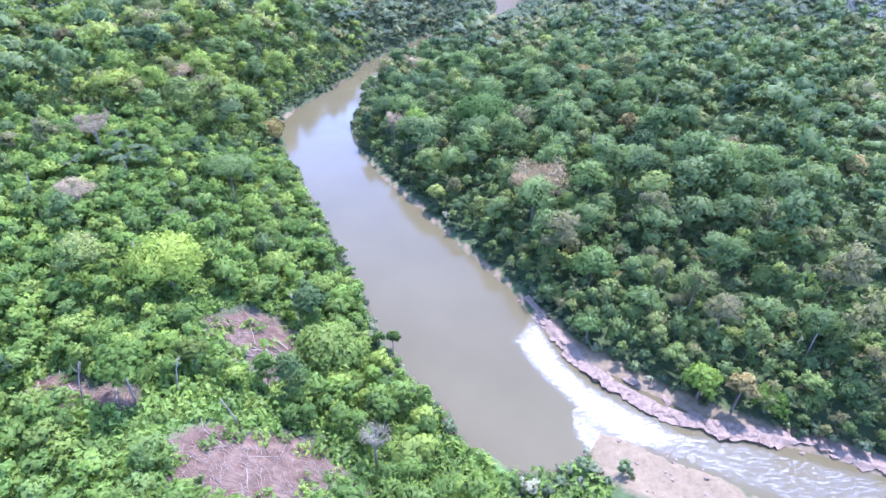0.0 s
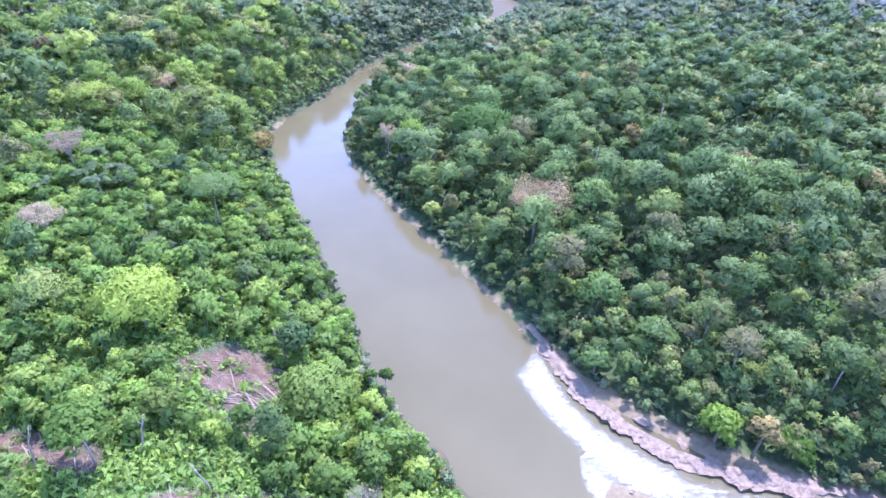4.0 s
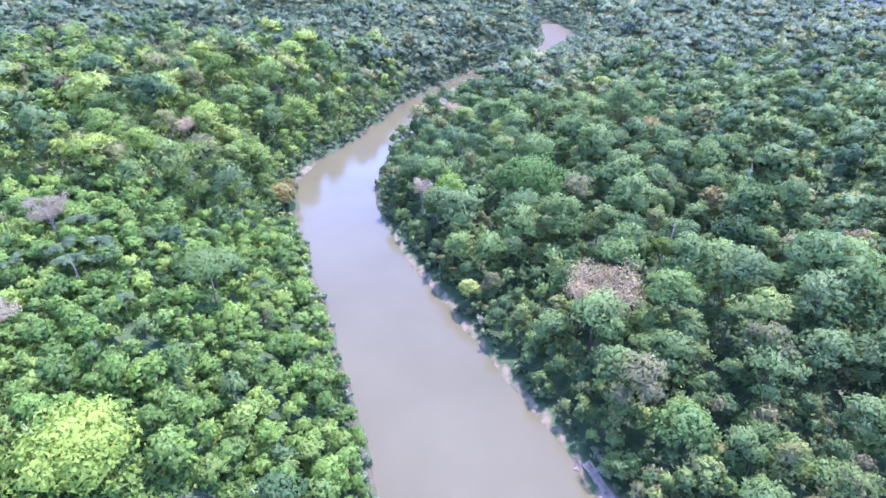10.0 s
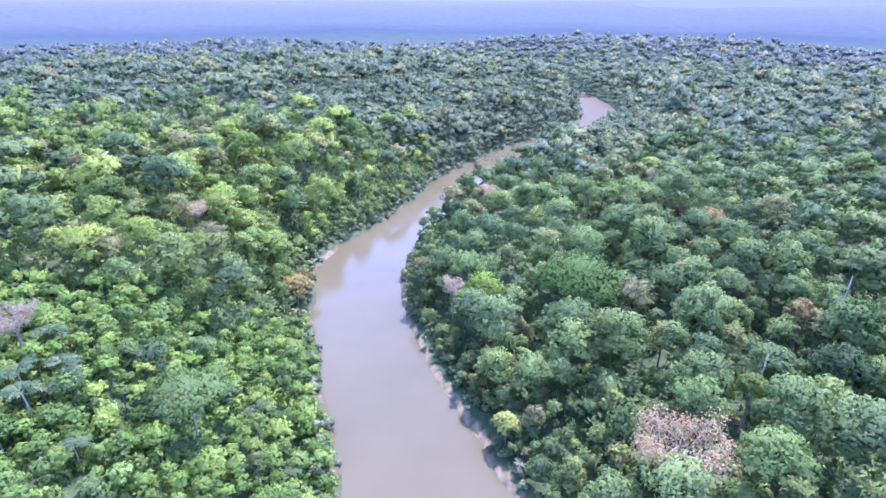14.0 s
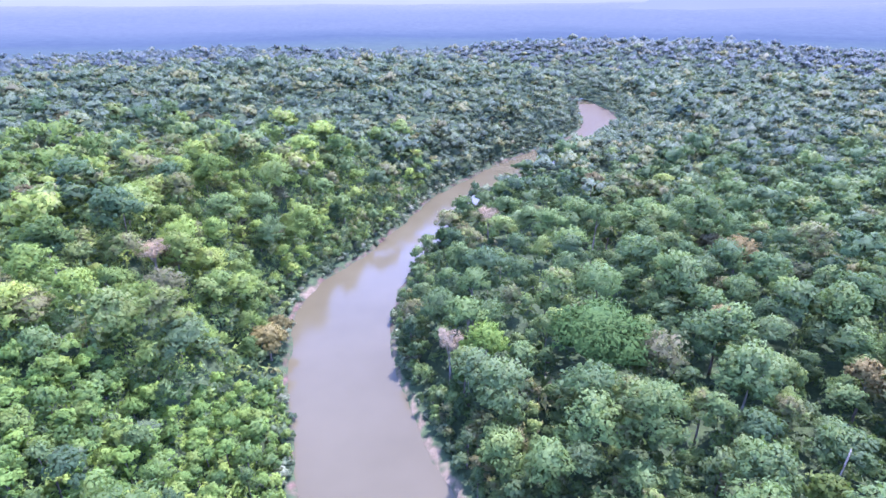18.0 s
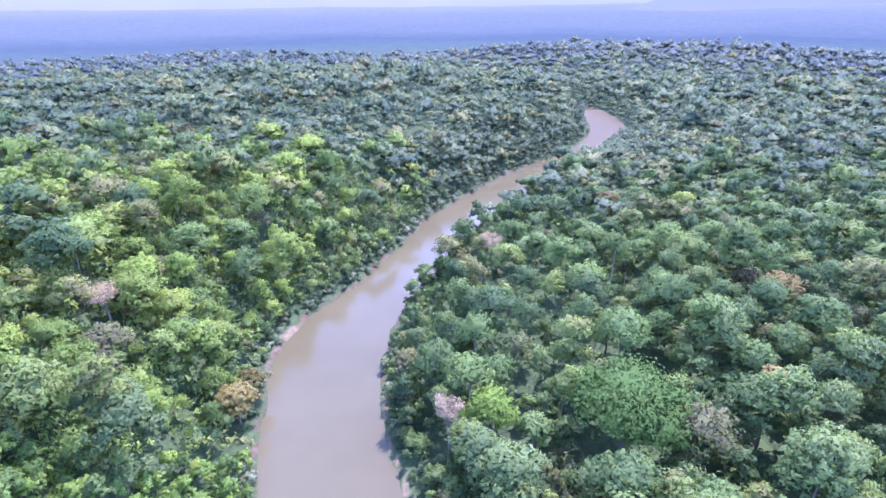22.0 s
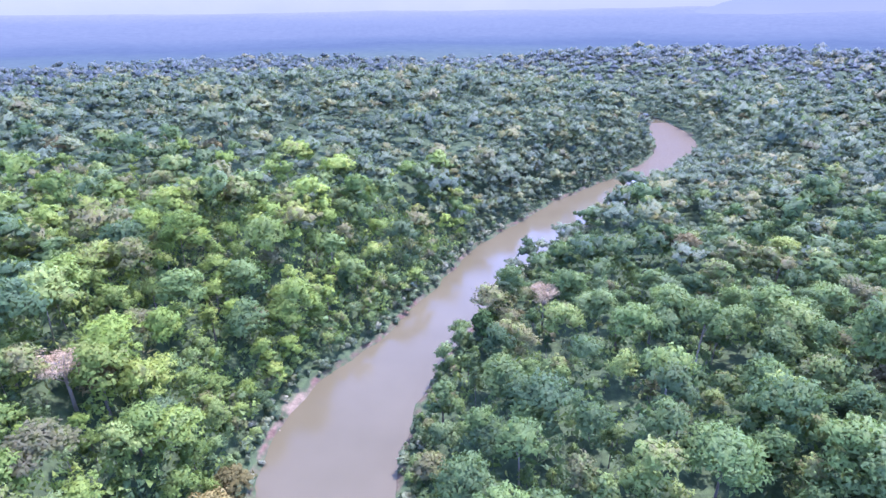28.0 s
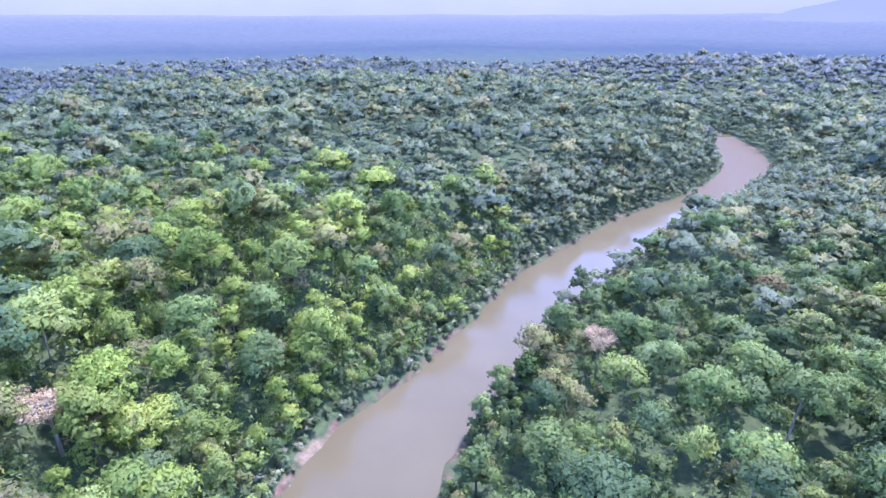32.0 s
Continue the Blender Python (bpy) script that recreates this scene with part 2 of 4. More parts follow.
def rock_material():
    k = Nodes("river_rock")
    n = k.noise(0.8, 6.0, 0.7)
    k.bump(n, 0.9, 0.3)
    return k.done(k.ramp(n, (0.25, (0.09, 0.064, 0.043)), (0.5, (0.195, 0.142, 0.096)), (0.75, (0.285, 0.213, 0.15))), 0.85, 0.2)


GROUND, WATER, RIFFLE, FOAM, ROCK = ground_material(), water_material(), riffle_material(), foam_material(), rock_material()

# ---- terrain ----
# middle line of the river, upstream: x, y, half width
RIVER = [(190, -150, 15), (150, -125, 14), (110, -108, 12), (82, -94, 9), (64, -82, 7.5), (49, -70, 8), (34, -58, 10), (22, -52, 15.5),
         (13, -40, 20.3), (7.5, -23, 20.5), (0, 0, 19.2), (-9, 27, 17), (-21, 59, 15.2), (-32.5, 98, 15.2), (-36, 128, 17.5),
         (-33, 148, 15.8), (-22.5, 172, 12.5), (-13, 198, 12.3), (-1.5, 225, 13), (12, 255, 15.5), (30, 282, 15), (52, 318, 15),
         (80, 350, 15), (103, 378, 15), (125, 408, 15), (143, 440, 15), (158, 490, 15), (163, 530, 15), (160, 575, 15), (145, 620, 15), (110, 660, 14)]
POOL = (20, -60, 17)


def lattice(i, j, seed):
    h = (i.astype(np.int64) * 374761393 + j.astype(np.int64) * 668265263 + seed * 1442695041) & 0xFFFFFFFF
    h = ((h ^ (h >> 13)) * 1274126177) & 0xFFFFFFFF
    return ((h ^ (h >> 16)) & 0xFFFF) / 65535.0


def rough(x, y, size, seed=0, octaves=3):
    """Value noise, 0 to 1, with lumps of that size in metres."""
    total, amp, norm = 0.0, 1.0, 0.0
    for o in range(octaves):
        u, v = x / size, y / size
        i, j = np.floor(u), np.floor(v)
        fu, fv = u - i, v - j
        fu, fv = fu * fu * (3 - 2 * fu), fv * fv * (3 - 2 * fv)
        a = lattice(i, j, seed + o) * (1 - fu) + lattice(i + 1, j, seed + o) * fu
        b = lattice(i, j + 1, seed + o) * (1 - fu) + lattice(i + 1, j + 1, seed + o) * fu
        total, norm = total + amp * (a * (1 - fv) + b * fv), norm + amp
        amp, size = amp * 0.5, size * 0.5
    return total / norm


def ease(v):
    v = np.clip(v, 0, 1)
    return v * v * (3 - 2 * v)


def river(x, y):
    """Metres from the water's edge (below 0: in the river), and the side: 1 west, -1 east."""
    best, side = np.full(np.shape(x), 1e9), np.ones(np.shape(x))
    for (ax, ay, ar), (bx, by, br) in zip(RIVER, RIVER[1:]):
        dx, dy = bx - ax, by - ay
        s = np.clip(((x - ax) * dx + (y - ay) * dy) / (dx * dx + dy * dy), 0, 1)
        d = np.hypot(x - ax - s * dx, y - ay - s * dy) - (ar + s * (br - ar))
        side = np.where(d < best, np.where(dx * (y - ay) - dy * (x - ax) > 0, 1.0, -1.0), side)
        best = np.minimum(best, d)
    d = np.hypot(x - POOL[0], y - POOL[1]) - POOL[2]
    side = np.where(d < best, 1.0, side)
    best = np.minimum(best, d)
    return best + (rough(x, y, 9.0, 5) - 0.5) * 3.0, side


def oval(x, y, cx, cy, rx, ry, turn=0.0):
    """1 in the middle of an oval, 0 from its rim on."""
    c, s = math.cos(radians(turn)), math.sin(radians(turn))
    u, v = ((x - cx) * c + (y - cy) * s) / rx, ((y - cy) * c - (x - cx) * s) / ry
    return np.clip(1.6 * (1 - np.hypot(u, v)), 0, 1)


def height(x, y):
    d, side = river(x, y)
    west = 24 * ease(d / 58) + 5 * ease((d - 60) / 120)
    east = 5 * ease(d / 50) + 4 * ease((d - 60) / 120)
    far = ease((np.hypot(x, y - 40) - 300) / 900)
    land = np.where(side > 0, west, east) * (1 - 0.75 * far) + 0.9 * ease(d / 1.5)
    land = land + ease(d / 70) * (rough(x, y, 70, 11) - 0.5) * 9 + far * ((rough(x, y, 420, 21) - 0.5) * 22 - 6)
    land = land + 22 * ease(1.3 - np.hypot((x - 340) / 420, (y - 960) / 260)) * ease((y - 560) / 150)
    land = land + (rough(x, y, 6, 31) - 0.5) * 0.8 * ease(d / 6)
    bar = np.clip(1 - np.hypot((x - 43.5 - 0.6 * (-83 - y)) / 7.5, (y + 84) / 11.5), 0, 1)
    land = np.where(side > 0, land * (1 - ease(2.5 * bar)), land) + 0.5 * ease(2 * bar)
    return np.where(d > 0, land, np.maximum(d * 0.6, -2.5) + 0.9 * ease(3 * bar))


# ---- mesh helpers ----
def mesh_of(name, verts, faces, material, smooth=False, normals=None, **point_values):
    """A mesh from arrays of places and of corner numbers (all faces with as many corners), with normals of its own where they are given."""
    me = bpy.data.meshes.new(name)
    verts, faces = np.asarray(verts, np.float32), np.asarray(faces, np.int32)
    me.vertices.add(len(verts))
    me.vertices.foreach_set("co", verts.ravel())
    me.loops.add(faces.size)
    me.loops.foreach_set("vertex_index", faces.ravel())
    me.polygons.add(len(faces))
    me.polygons.foreach_set("loop_start", np.arange(len(faces), dtype=np.int32) * faces.shape[1])
    me.polygons.foreach_set("use_smooth", np.full(len(faces), smooth))
    for key, values in point_values.items():
        layer = me.attributes.new(key, "FLOAT", "POINT")
        layer.data.foreach_set("value", np.asarray(values, np.float32).ravel())
    me.materials.append(material)
    me.update(calc_edges=True)
    me.validate()
    if normals is not None:
        own = me.attributes.new("custom_normal", "FLOAT_VECTOR", "POINT")
        own.data.foreach_set("vector", np.asarray(normals, np.float32).ravel())
    return me


def part(name, me, parent, label=""):
    ob = new(name, me)
    ob.parent = parent
    return tagged(ob, label)


def grid_faces(nu, nv):
    i = np.arange(nu * nv).reshape(nu, nv)
    return np.stack([i[:-1, :-1], i[1:, :-1], i[1:, 1:], i[:-1, 1:]], -1).reshape(-1, 4)


# ---- ground ----
def steps(near, edge, inner, far, growth):
    """Places from -far to far, close together within near, wider apart beyond."""
    out, gap = list(np.arange(0, near, inner)), inner
    while out[-1] < far:
        gap *= growth
        out.append(out[-1] + gap)
    return np.array(out)


half_x = steps(130, 0, 2.2, 5200, 1.13)
gx = np.concatenate([-half_x[:0:-1], half_x]) + 10
up_y, down_y = steps(420, 0, 2.4, 5000, 1.13), steps(40, 0, 2.4, 900, 1.2)
gy = np.concatenate([-down_y[:0:-1], up_y]) - 70
GX, GY = np.meshgrid(gx, gy, indexing="ij")
GZ = height(GX, GY)
GD, GS = river(GX, GY)


def cleared(x, y):
    """Where the forest has been felled."""
    bare = np.maximum.reduce([oval(x, y, -39, -46, 13, 16, 25), oval(x, y, -30, -83.5, 22, 14, -6), 0.7 * oval(x, y, -66, -66, 17, 6, -10)])
    return bare + 2.4 * (rough(x, y, 7, 43, 4) - 0.52) * np.minimum(1, 2.5 * bare)


def meadow(x, y):
    return np.maximum(oval(x, y, 6, -76, 8, 10, 30), oval(x, y, -45, -72.5, 17, 6.5, 20))


soil = np.maximum(cleared(GX, GY), np.clip(1 - np.abs(GD - 0.8) / 3.0, 0, 1) * (0.36 + 0.6 * rough(GX, GY, 22, 41)))
sand = np.clip(1.7 - np.hypot((GX - 43.5 - 0.6 * (-83 - GY)) / 10, (GY + 84) / 14), 0, 1)
sand = np.maximum(sand, np.where(GS < 0, np.clip(1.2 - np.abs(GD - 2) / 4, 0, 1) * ease((-22 - GY) / 10), 0))
sand = np.maximum(sand, np.where(GS < 0, np.clip(1.25 - np.abs(GD - 0.8) / 2.2, 0, 1) * ease((125 - GY) / 20) * (0.42 + 0.5 * rough(GX, GY, 14, 45)), 0))
sand = np.maximum(sand, 0.55 * oval(GX, GY, -52, 144, 6, 11, -25) * (GD < 4))
grass = np.maximum(meadow(GX, GY), 0.08 * np.clip(1 - np.abs(GD - 3) / 6, 0, 1))
ground = new("ground", mesh_of("ground", np.stack([GX, GY, GZ], -1).reshape(-1, 3), grid_faces(len(gx), len(gy)), GROUND, True,
                               soil=soil, sand=sand, grass=grass))
tagged(ground, "forest floor with bare soil, sand and grassy river banks", "ground", kind="structure")


# ---- river ----
def ribbon(rows, spread, across=9):
    """Points along the river's middle line, some across."""
    out = []
    for k, (x, y, r) in enumerate(rows):
        a, b = rows[max(k - 1, 0)], rows[min(k + 1, len(rows) - 1)]
        n = Vector((a[1] - b[1], b[0] - a[0])).normalized()
        out.append([(x + n.x * (r + spread) * s, y + n.y * (r + spread) * s, 0.0) for s in np.linspace(-1, 1, across)])
    return np.array(out)


wx, wy = np.meshgrid(np.linspace(-110, 230, 69), np.linspace(-170, 690, 173), indexing="ij")
wz = 0.05 * (rough(wx, wy, 12, 51) - 0.5)
water = new("water", mesh_of("water", np.stack([wx, wy, wz], -1).reshape(-1, 3), grid_faces(69, 173), WATER, True))
tagged(water, "calm muddy brown river reflecting a hazy sky", "river", kind="structure")

reach = ribbon([q for q in RIVER if 375 < q[1] < 600], 1.0)
reach[..., 2] = 0.045 + 0.02 * rough(reach[..., 0], reach[..., 1], 5, 52)
riffle = new("riffle", mesh_of("riffle", reach.reshape(-1, 3), grid_faces(*reach.shape[:2]), RIFFLE, True))
tagged(riffle, "rippled muddy shallows in the upper reach of the river", "river", kind="stuff")

# ---- foliage ----
rng = np.random.default_rng(7)


def ball(level):
    bm = bmesh.new()
    bmesh.ops.create_icosphere(bm, subdivisions=level, radius=1.0)
    v = np.array([p.co[:] for p in bm.verts])
    f = np.array([[p.index for p in q.verts] for q in bm.faces])
    bm.free()
    return v, f


BALL = ball(1)
GEM = (np.array([(1, 0, 0), (0, 1, 0), (-1, 0, 0), (0, -1, 0), (0, 0, 1), (0, 0, -1)], float),
       np.array([(0, 1, 4), (1, 2, 4), (2, 3, 4), (3, 0, 4), (1, 0, 5), (2, 1, 5), (3, 2, 5), (0, 3, 5)]))


def unit(v):
    return v / np.maximum(np.linalg.norm(v, axis=1, keepdims=True), 1e-6)


def lumps(clumps, shape, bumpy=0.25):
    """One uneven lump of leaves for each clump (x, y, z, radius)."""
    vs, fs, ns, n = [], [], [], 0
    for x, y, z, r in clumps:
        v = shape[0] * (r * (1 + bumpy * rng.uniform(-1, 1, (len(shape[0]), 1))))
        vs.append(v * (1, 1, 0.8) + (x, y, z))
        fs.append(shape[1] + n)
        ns.append(shape[0])
        n += len(v)
    return np.concatenate(vs), np.concatenate(fs), np.concatenate(ns)


def sprays(clumps, each, size, reach=1.05, loose=0.33):
    """Leaf sprays, small pointed triangles, over the upper sides of the clumps (x, y, z, radius)."""
    c = np.repeat(np.asarray(clumps, float), each, 0)
    n = len(c)
    d = rng.normal(size=(n, 3))
    d[:, 2] = d[:, 2] * 0.8 + 0.3
    d = unit(d)
    at = c[:, :3] + d * c[:, 3:4] * rng.uniform(0.55, reach + 0.15, (n, 1)) * (1, 1, 0.85)
    nrm = unit(d * 1.0 + rng.normal(size=(n, 3)) * loose + (0, 0, 0.35))
    t = unit(np.cross(nrm, rng.normal(size=(n, 3))))
    b = np.cross(nrm, t)
    s = size * rng.uniform(0.6, 1.4, (n, 1))
    v = np.stack([at + t * s - nrm * s * 0.25, at - t * s * 0.6 + b * s * 0.55, at - t * s * 0.6 - b * s * 0.55], 1).reshape(-1, 3)
    return v, np.arange(n * 3).reshape(-1, 3), np.repeat(nrm, 3, 0)


def joined(*pieces):
    """Several pieces (places, corners and, in some, normals) as one."""
    vs, fs, n = [], [], 0
    for p in pieces:
        vs.append(p[0])
        fs.append(p[1] + n)
        n += len(p[0])
    if len(pieces[0]) == 3:
        return np.concatenate(vs), np.concatenate(fs), np.concatenate([p[2] for p in pieces])
    return np.concatenate(vs), np.concatenate(fs)


def crown_lobes(radius, tall, base, lobes, each, flat=0.0):
    """A domed crown of several lobes, each covered with small clumps of leaves. Returns the lobes and the clumps, each with its lobe's middle."""
    inner = [(0, 0, base + tall * (0.62 + 0.15 * flat), radius * 0.56)]
    for k in range(lobes):
        a, u = k * 2.399 + rng.uniform(-0.4, 0.4), (k + 0.6) / lobes
        rr = radius * 0.62 * math.sqrt(u) * rng.uniform(0.85, 1.1)
        lr = radius * rng.uniform(0.3, 0.46)
        z = base + tall * (0.8 - (0.62 - 0.45 * flat) * u * rng.uniform(0.6, 1.15))
        inner.append((rr * math.cos(a), rr * math.sin(a), max(z, base + lr * 0.3), lr))
    outer = []
    for x, y, z, lr in inner:
        turn = rng.uniform(0, 6.28)
        for k in range(each):
            c = 1 - 1.25 * (k + 0.5) / each
            s, a = math.sqrt(max(0.0, 1 - c * c)), k * 2.399 + turn
            q = lr * rng.uniform(0.72, 1.0)
            outer.append((x + q * s * math.cos(a), y + q * s * math.sin(a), z + q * c * (0.9 - 0.35 * flat), lr * rng.uniform(0.26, 0.46), x, y, z))
    return inner, outer


def crown_mesh(radius, tall, base, lobes, each, leaves, size, flat=0.0, core=BALL, loose=0.33, heart=0.74, lift=0.0):
    """The leaves of a crown turn their faces outward, from their clump, their lobe and the whole dome."""
    inner, outer = crown_lobes(radius, tall, base, lobes, each, flat)
    v, f, n = joined(lumps([(x, y, z, r * heart) for x, y, z, r in inner[:1]], core, 0.3), lumps([(x, y, z, r * heart) for x, y, z, r in inner[1:]], GEM, 0.3),
                     sprays(outer, leaves, size, loose=loose))
    dome = unit((v - (0, 0, base + 0.35 * tall)) / (radius, radius, 0.7 * tall))
    lobe = dome.copy()
    middles = np.repeat(np.asarray(outer)[:, 4:], leaves * 3, 0)
    lobe[-len(middles):] = unit(v[-len(middles):] - middles)
    return inner, (v, f, unit(0.4 * n + 0.5 * lobe + 0.5 * dome + (0, 0, lift)))


def tube(path, radii, sides=6):
    path = np.asarray(path, float)
    vs = []
    for k, (p, r) in enumerate(zip(path, radii)):
        d = path[min(k + 1, len(path) - 1)] - path[max(k - 1, 0)]
        d = d / np.linalg.norm(d)
        s = np.cross(d, (0.31, 0.95, 0.05) if abs(d[2]) > 0.7 else (0, 0, 1))
        s /= np.linalg.norm(s)
        q = np.cross(d, s)
        a = np.arange(sides) * 2 * math.pi / sides
        vs.append(p + r * (np.cos(a)[:, None] * s + np.sin(a)[:, None] * q))
    n, f = len(path), []
    for k in range(n - 1):
        for j in range(sides):
            a, b = k * sides + j, k * sides + (j + 1) % sides
            f += [(a, b, b + sides), (a, b + sides, a + sides)]
    for j in range(1, sides - 1):
        f += [(0, j + 1, j), ((n - 1) * sides, (n - 1) * sides + j, (n - 1) * sides + j + 1)]
    return np.concatenate(vs), np.array(f)


def trunk_and_limbs(tall, thick, clumps, limbs=4, fork=0.6):
    lean = rng.uniform(-0.06, 0.06, 2) * tall
    spine = [(lean[0] * u * u, lean[1] * u * u, tall * u - 0.8 * (u == 0)) for u in (0, 0.15, 0.4, 0.7, 1.0)]
    out = [tube(spine, [thick * 1.5, thick, thick * 0.85, thick * 0.7, thick * 0.45], 5)]
    for k in range(min(limbs, len(clumps) - 1)):
        x, y, z, r = clumps[1 + (k * 3) % (len(clumps) - 1)]
        start = np.array((lean[0] * fork**2, lean[1] * fork**2, tall * (fork + 0.08 * k)))
        end = np.array((x, y, z))
        mid = start * 0.5 + end * 0.5 + (0, 0, 0.12 * tall * 0.3)
        out.append(tube([start, mid, end], [thick * 0.5, thick * 0.32, thick * 0.12], 4))
    return joined(*out)


def tree(name, label, category, group, leaf, bark, radius, tall, base, lobes, each, leaves, size, thick=0.28, flat=0.0, limbs=4):
    """A tree standing at the origin: trunk with its limbs, and a crown of many small leafy clumps."""
    ob = tagged(new(name), label, category, group)
    inner, (v, f, n) = crown_mesh(radius, tall, base, lobes, each, leaves, size, flat)
    tv, tf = trunk_and_limbs(base + tall * 0.6, thick, inner, limbs)
    part("trunk", mesh_of("trunk", tv, tf, bark, True), ob)
    part("crown", mesh_of("crown", v, f, leaf, True, n), ob)
    return ob


def stand(ob, x, y, turn=0.0, scale=1.0, sink=0.1, stretch=1.0):
    z = float(height(np.array([x]), np.array([y]))[0])
    return pose(x, y, z - sink, 0, 0, turn) @ Matrix.Diagonal((scale, scale, scale * stretch, 1))


def kinds():
    out = {}
    forest = "broad-leaved rainforest tree with a dense dark green crown"
    tall_l = "tall rainforest tree with a domed green crown above a pale trunk"
    scrub = "young bright green tree of dense secondary growth"
    bush = "low leafy green bush at the river bank"
    out["forest"] = [tree("broadleaf_tree", forest, "tree", "rainforest trees", LEAF_FOREST, BARK, r, t, b, n, 7, 18, 0.43)
                     for r, t, b, n in ((5.8, 16, 2.5, 8), (5.0, 17, 3, 8), (6.6, 14, 4, 9), (4.4, 17, 2.5, 8), (5.6, 15, 4, 8), (4.2, 13, 2.5, 6))]
    out["hill"] = [tree("broadleaf_tree", "leafy light green tree on the hillside forest", "tree", "hillside trees", LEAF_HILL, BARK, r, t, b, n, 7, 18, 0.43)
                   for r, t, b, n in ((5.8, 15, 2, 8), (5.0, 15, 2.5, 7), (6.6, 13, 3, 8), (4.4, 15, 2, 7))]
    out["tall"] = [tree("tall_tree", tall_l, "tree", "tall rainforest trees", LEAF_FOREST, BARK_PALE, r, t, b, n, 7, 19, 0.43, 0.24, 0.4)
                   for r, t, b, n in ((6.4, 13, 8, 9), (5.6, 13, 7, 8), (7.6, 12, 8, 10))]
    out["scrub"] = [tree("young_tree", scrub, "tree", "young secondary-growth trees", LEAF_SCRUB, BARK, r, t, b, n, 6, 15, 0.4, 0.14)
                    for r, t, b, n in ((3.2, 5, 2.0, 5), (2.6, 5.5, 2.6, 5), (3.8, 4.5, 1.8, 6), (3.0, 6.5, 3, 5))]
    out["bush"] = [tree("bush", bush, "bush", "bank bushes", LEAF_BUSH, BARK, r, t, b, n, 4, 12, 0.42, 0.08, 0, 2)
                   for r, t, b, n in ((1.9, 2.4, 0.1, 3), (2.4, 2.0, 0.1, 4), (1.5, 2.6, 0.2, 3))]
    return out


KINDS = kinds()
USED = set()


def plant(ob, x, y, turn, scale, stretch=1.0):
    """Put a kind's first tree itself, later ones as copies."""
    m = stand(ob, x, y, turn, scale, stretch=stretch)
    if ob.name not in USED:
        USED.add(ob.name)
        ob.matrix_basis = m
        return ob
    return copy_thing(ob, m)


# places of the trees that stand out; the rest keeps clear of them
LANDMARKS = [(41.5, 11.5, 6), (39.5, 80, 15.5), (10, 83.5, 10), (0, 85, 5), (46.5, 107, 13), (63.5, 27, 5), (-55, 22, 9), (-81, 14, 5), (-110, 136, 5),
             (-91.5, 117, 8), (-52, 108, 5), (-52.6, 97, 4), (-57, -36, 10), (-55, -69, 6), (-24, -52, 8), (-47, -61, 4), (66, -67, 4),
             (90, 36, 10), (99, 128, 10), (20, 182, 6), (73, 212, 7), (0.5, 172, 6), (-14, -78, 3), (-7.5, -42, 2), (49, -23, 7)]


def scatter(x0, x1, y0, y1, gap, seed):
    """Jittered rows of places, about one to a square of that gap."""
    r = np.random.default_rng(seed)
    x, y = np.meshgrid(np.arange(x0, x1, gap), np.arange(y0, y1, gap * 0.87), indexing="ij")
    x = x + (np.arange(x.shape[1]) % 2) * gap / 2
    x, y = x + r.uniform(-0.42, 0.42, x.shape) * gap, y + r.uniform(-0.42, 0.42, y.shape) * gap
    return x.ravel(), y.ravel(), r


def seen_ground(x, y):
    """The wedge of country in front of the path."""
    return (-x < 48 + 0.84 * (y + 141)) & (x < 48 + 1.08 * (y + 141) - 0.0006 * (y + 141) ** 2) & (y > -112)


def free(x, y):
    ok = np.ones(len(x), bool)
    for a, b, r in LANDMARKS:
        ok &= np.hypot(x - a, y - b) > r * 0.75
    return ok & (cleared(x, y) < 0.12) & (meadow(x, y) < 0.1) & (np.hypot((x - 43 - 0.55 * (-83 - y)) / 10, (y + 84) / 14) > 1)


def is_scrub(x, y):
    d, side = river(x, y)
    return (side > 0) & (y + 0.25 * d + (rough(x, y, 40, 61) - 0.5) * 60 < 75)


singles, masses = [], []
xa, ya, r = scatter(-330, 420, -112, 235, 7.0, 101)
xb, yb, r = scatter(-430, 470, 235, 640, 8.4, 106)
x, y = np.concatenate([xa, xb]), np.concatenate([ya, yb])
d, side = river(x, y)
keep = seen_ground(x, y) & free(x, y) & (d > np.where((side < 0) & (y > 150), 3.0, 4.0)) & ~is_scrub(x, y) & ~((side < 0) & (d < 6) & (y < -20))
x, y, d, side = x[keep], y[keep], d[keep], side[keep]
near = (y < 215) & (d < 75) & (np.abs(x) < 120)
order = np.flatnonzero(near)
r.shuffle(order)
chosen = set(order[:430].tolist())
for k in range(len(x)):
    low = 1.15 if side[k] < 0 and y[k] > 285 else 0.95 if side[k] < 0 and y[k] > 150 else 0.5 + 0.5 * min(1.0, (d[k] - 3) / 14)
    small = (r.uniform(0.5, 1.2) if r.uniform() > 0.16 else r.uniform(1.25, 1.75)) * low * (1.05 if y[k] > 235 else 1.0)
    if side[k] < 0 and y[k] > 150 and d[k] < 9:
        small = min(small, 0.85 if y[k] < 285 else 0.95)
    if side[k] < 0 and math.hypot((x[k] - 128) / 55, (y[k] - 360) / 85) < 1:
        small = min(small, 1.1)
    kind = "tall" if (r.uniform() < 0.3 and d[k] > 14) else "hill" if side[k] > 0 and y[k] < 300 else "forest"
    (singles if k in chosen and small < 1.2 else masses).append((kind, x[k], y[k], r.uniform(0, 360), small, r.uniform(0.75, 1.4 if small < 0.75 else 1.08)))
x, y, r = scatter(-200, 60, -112, 150, 4.4, 102)
d, side = river(x, y)
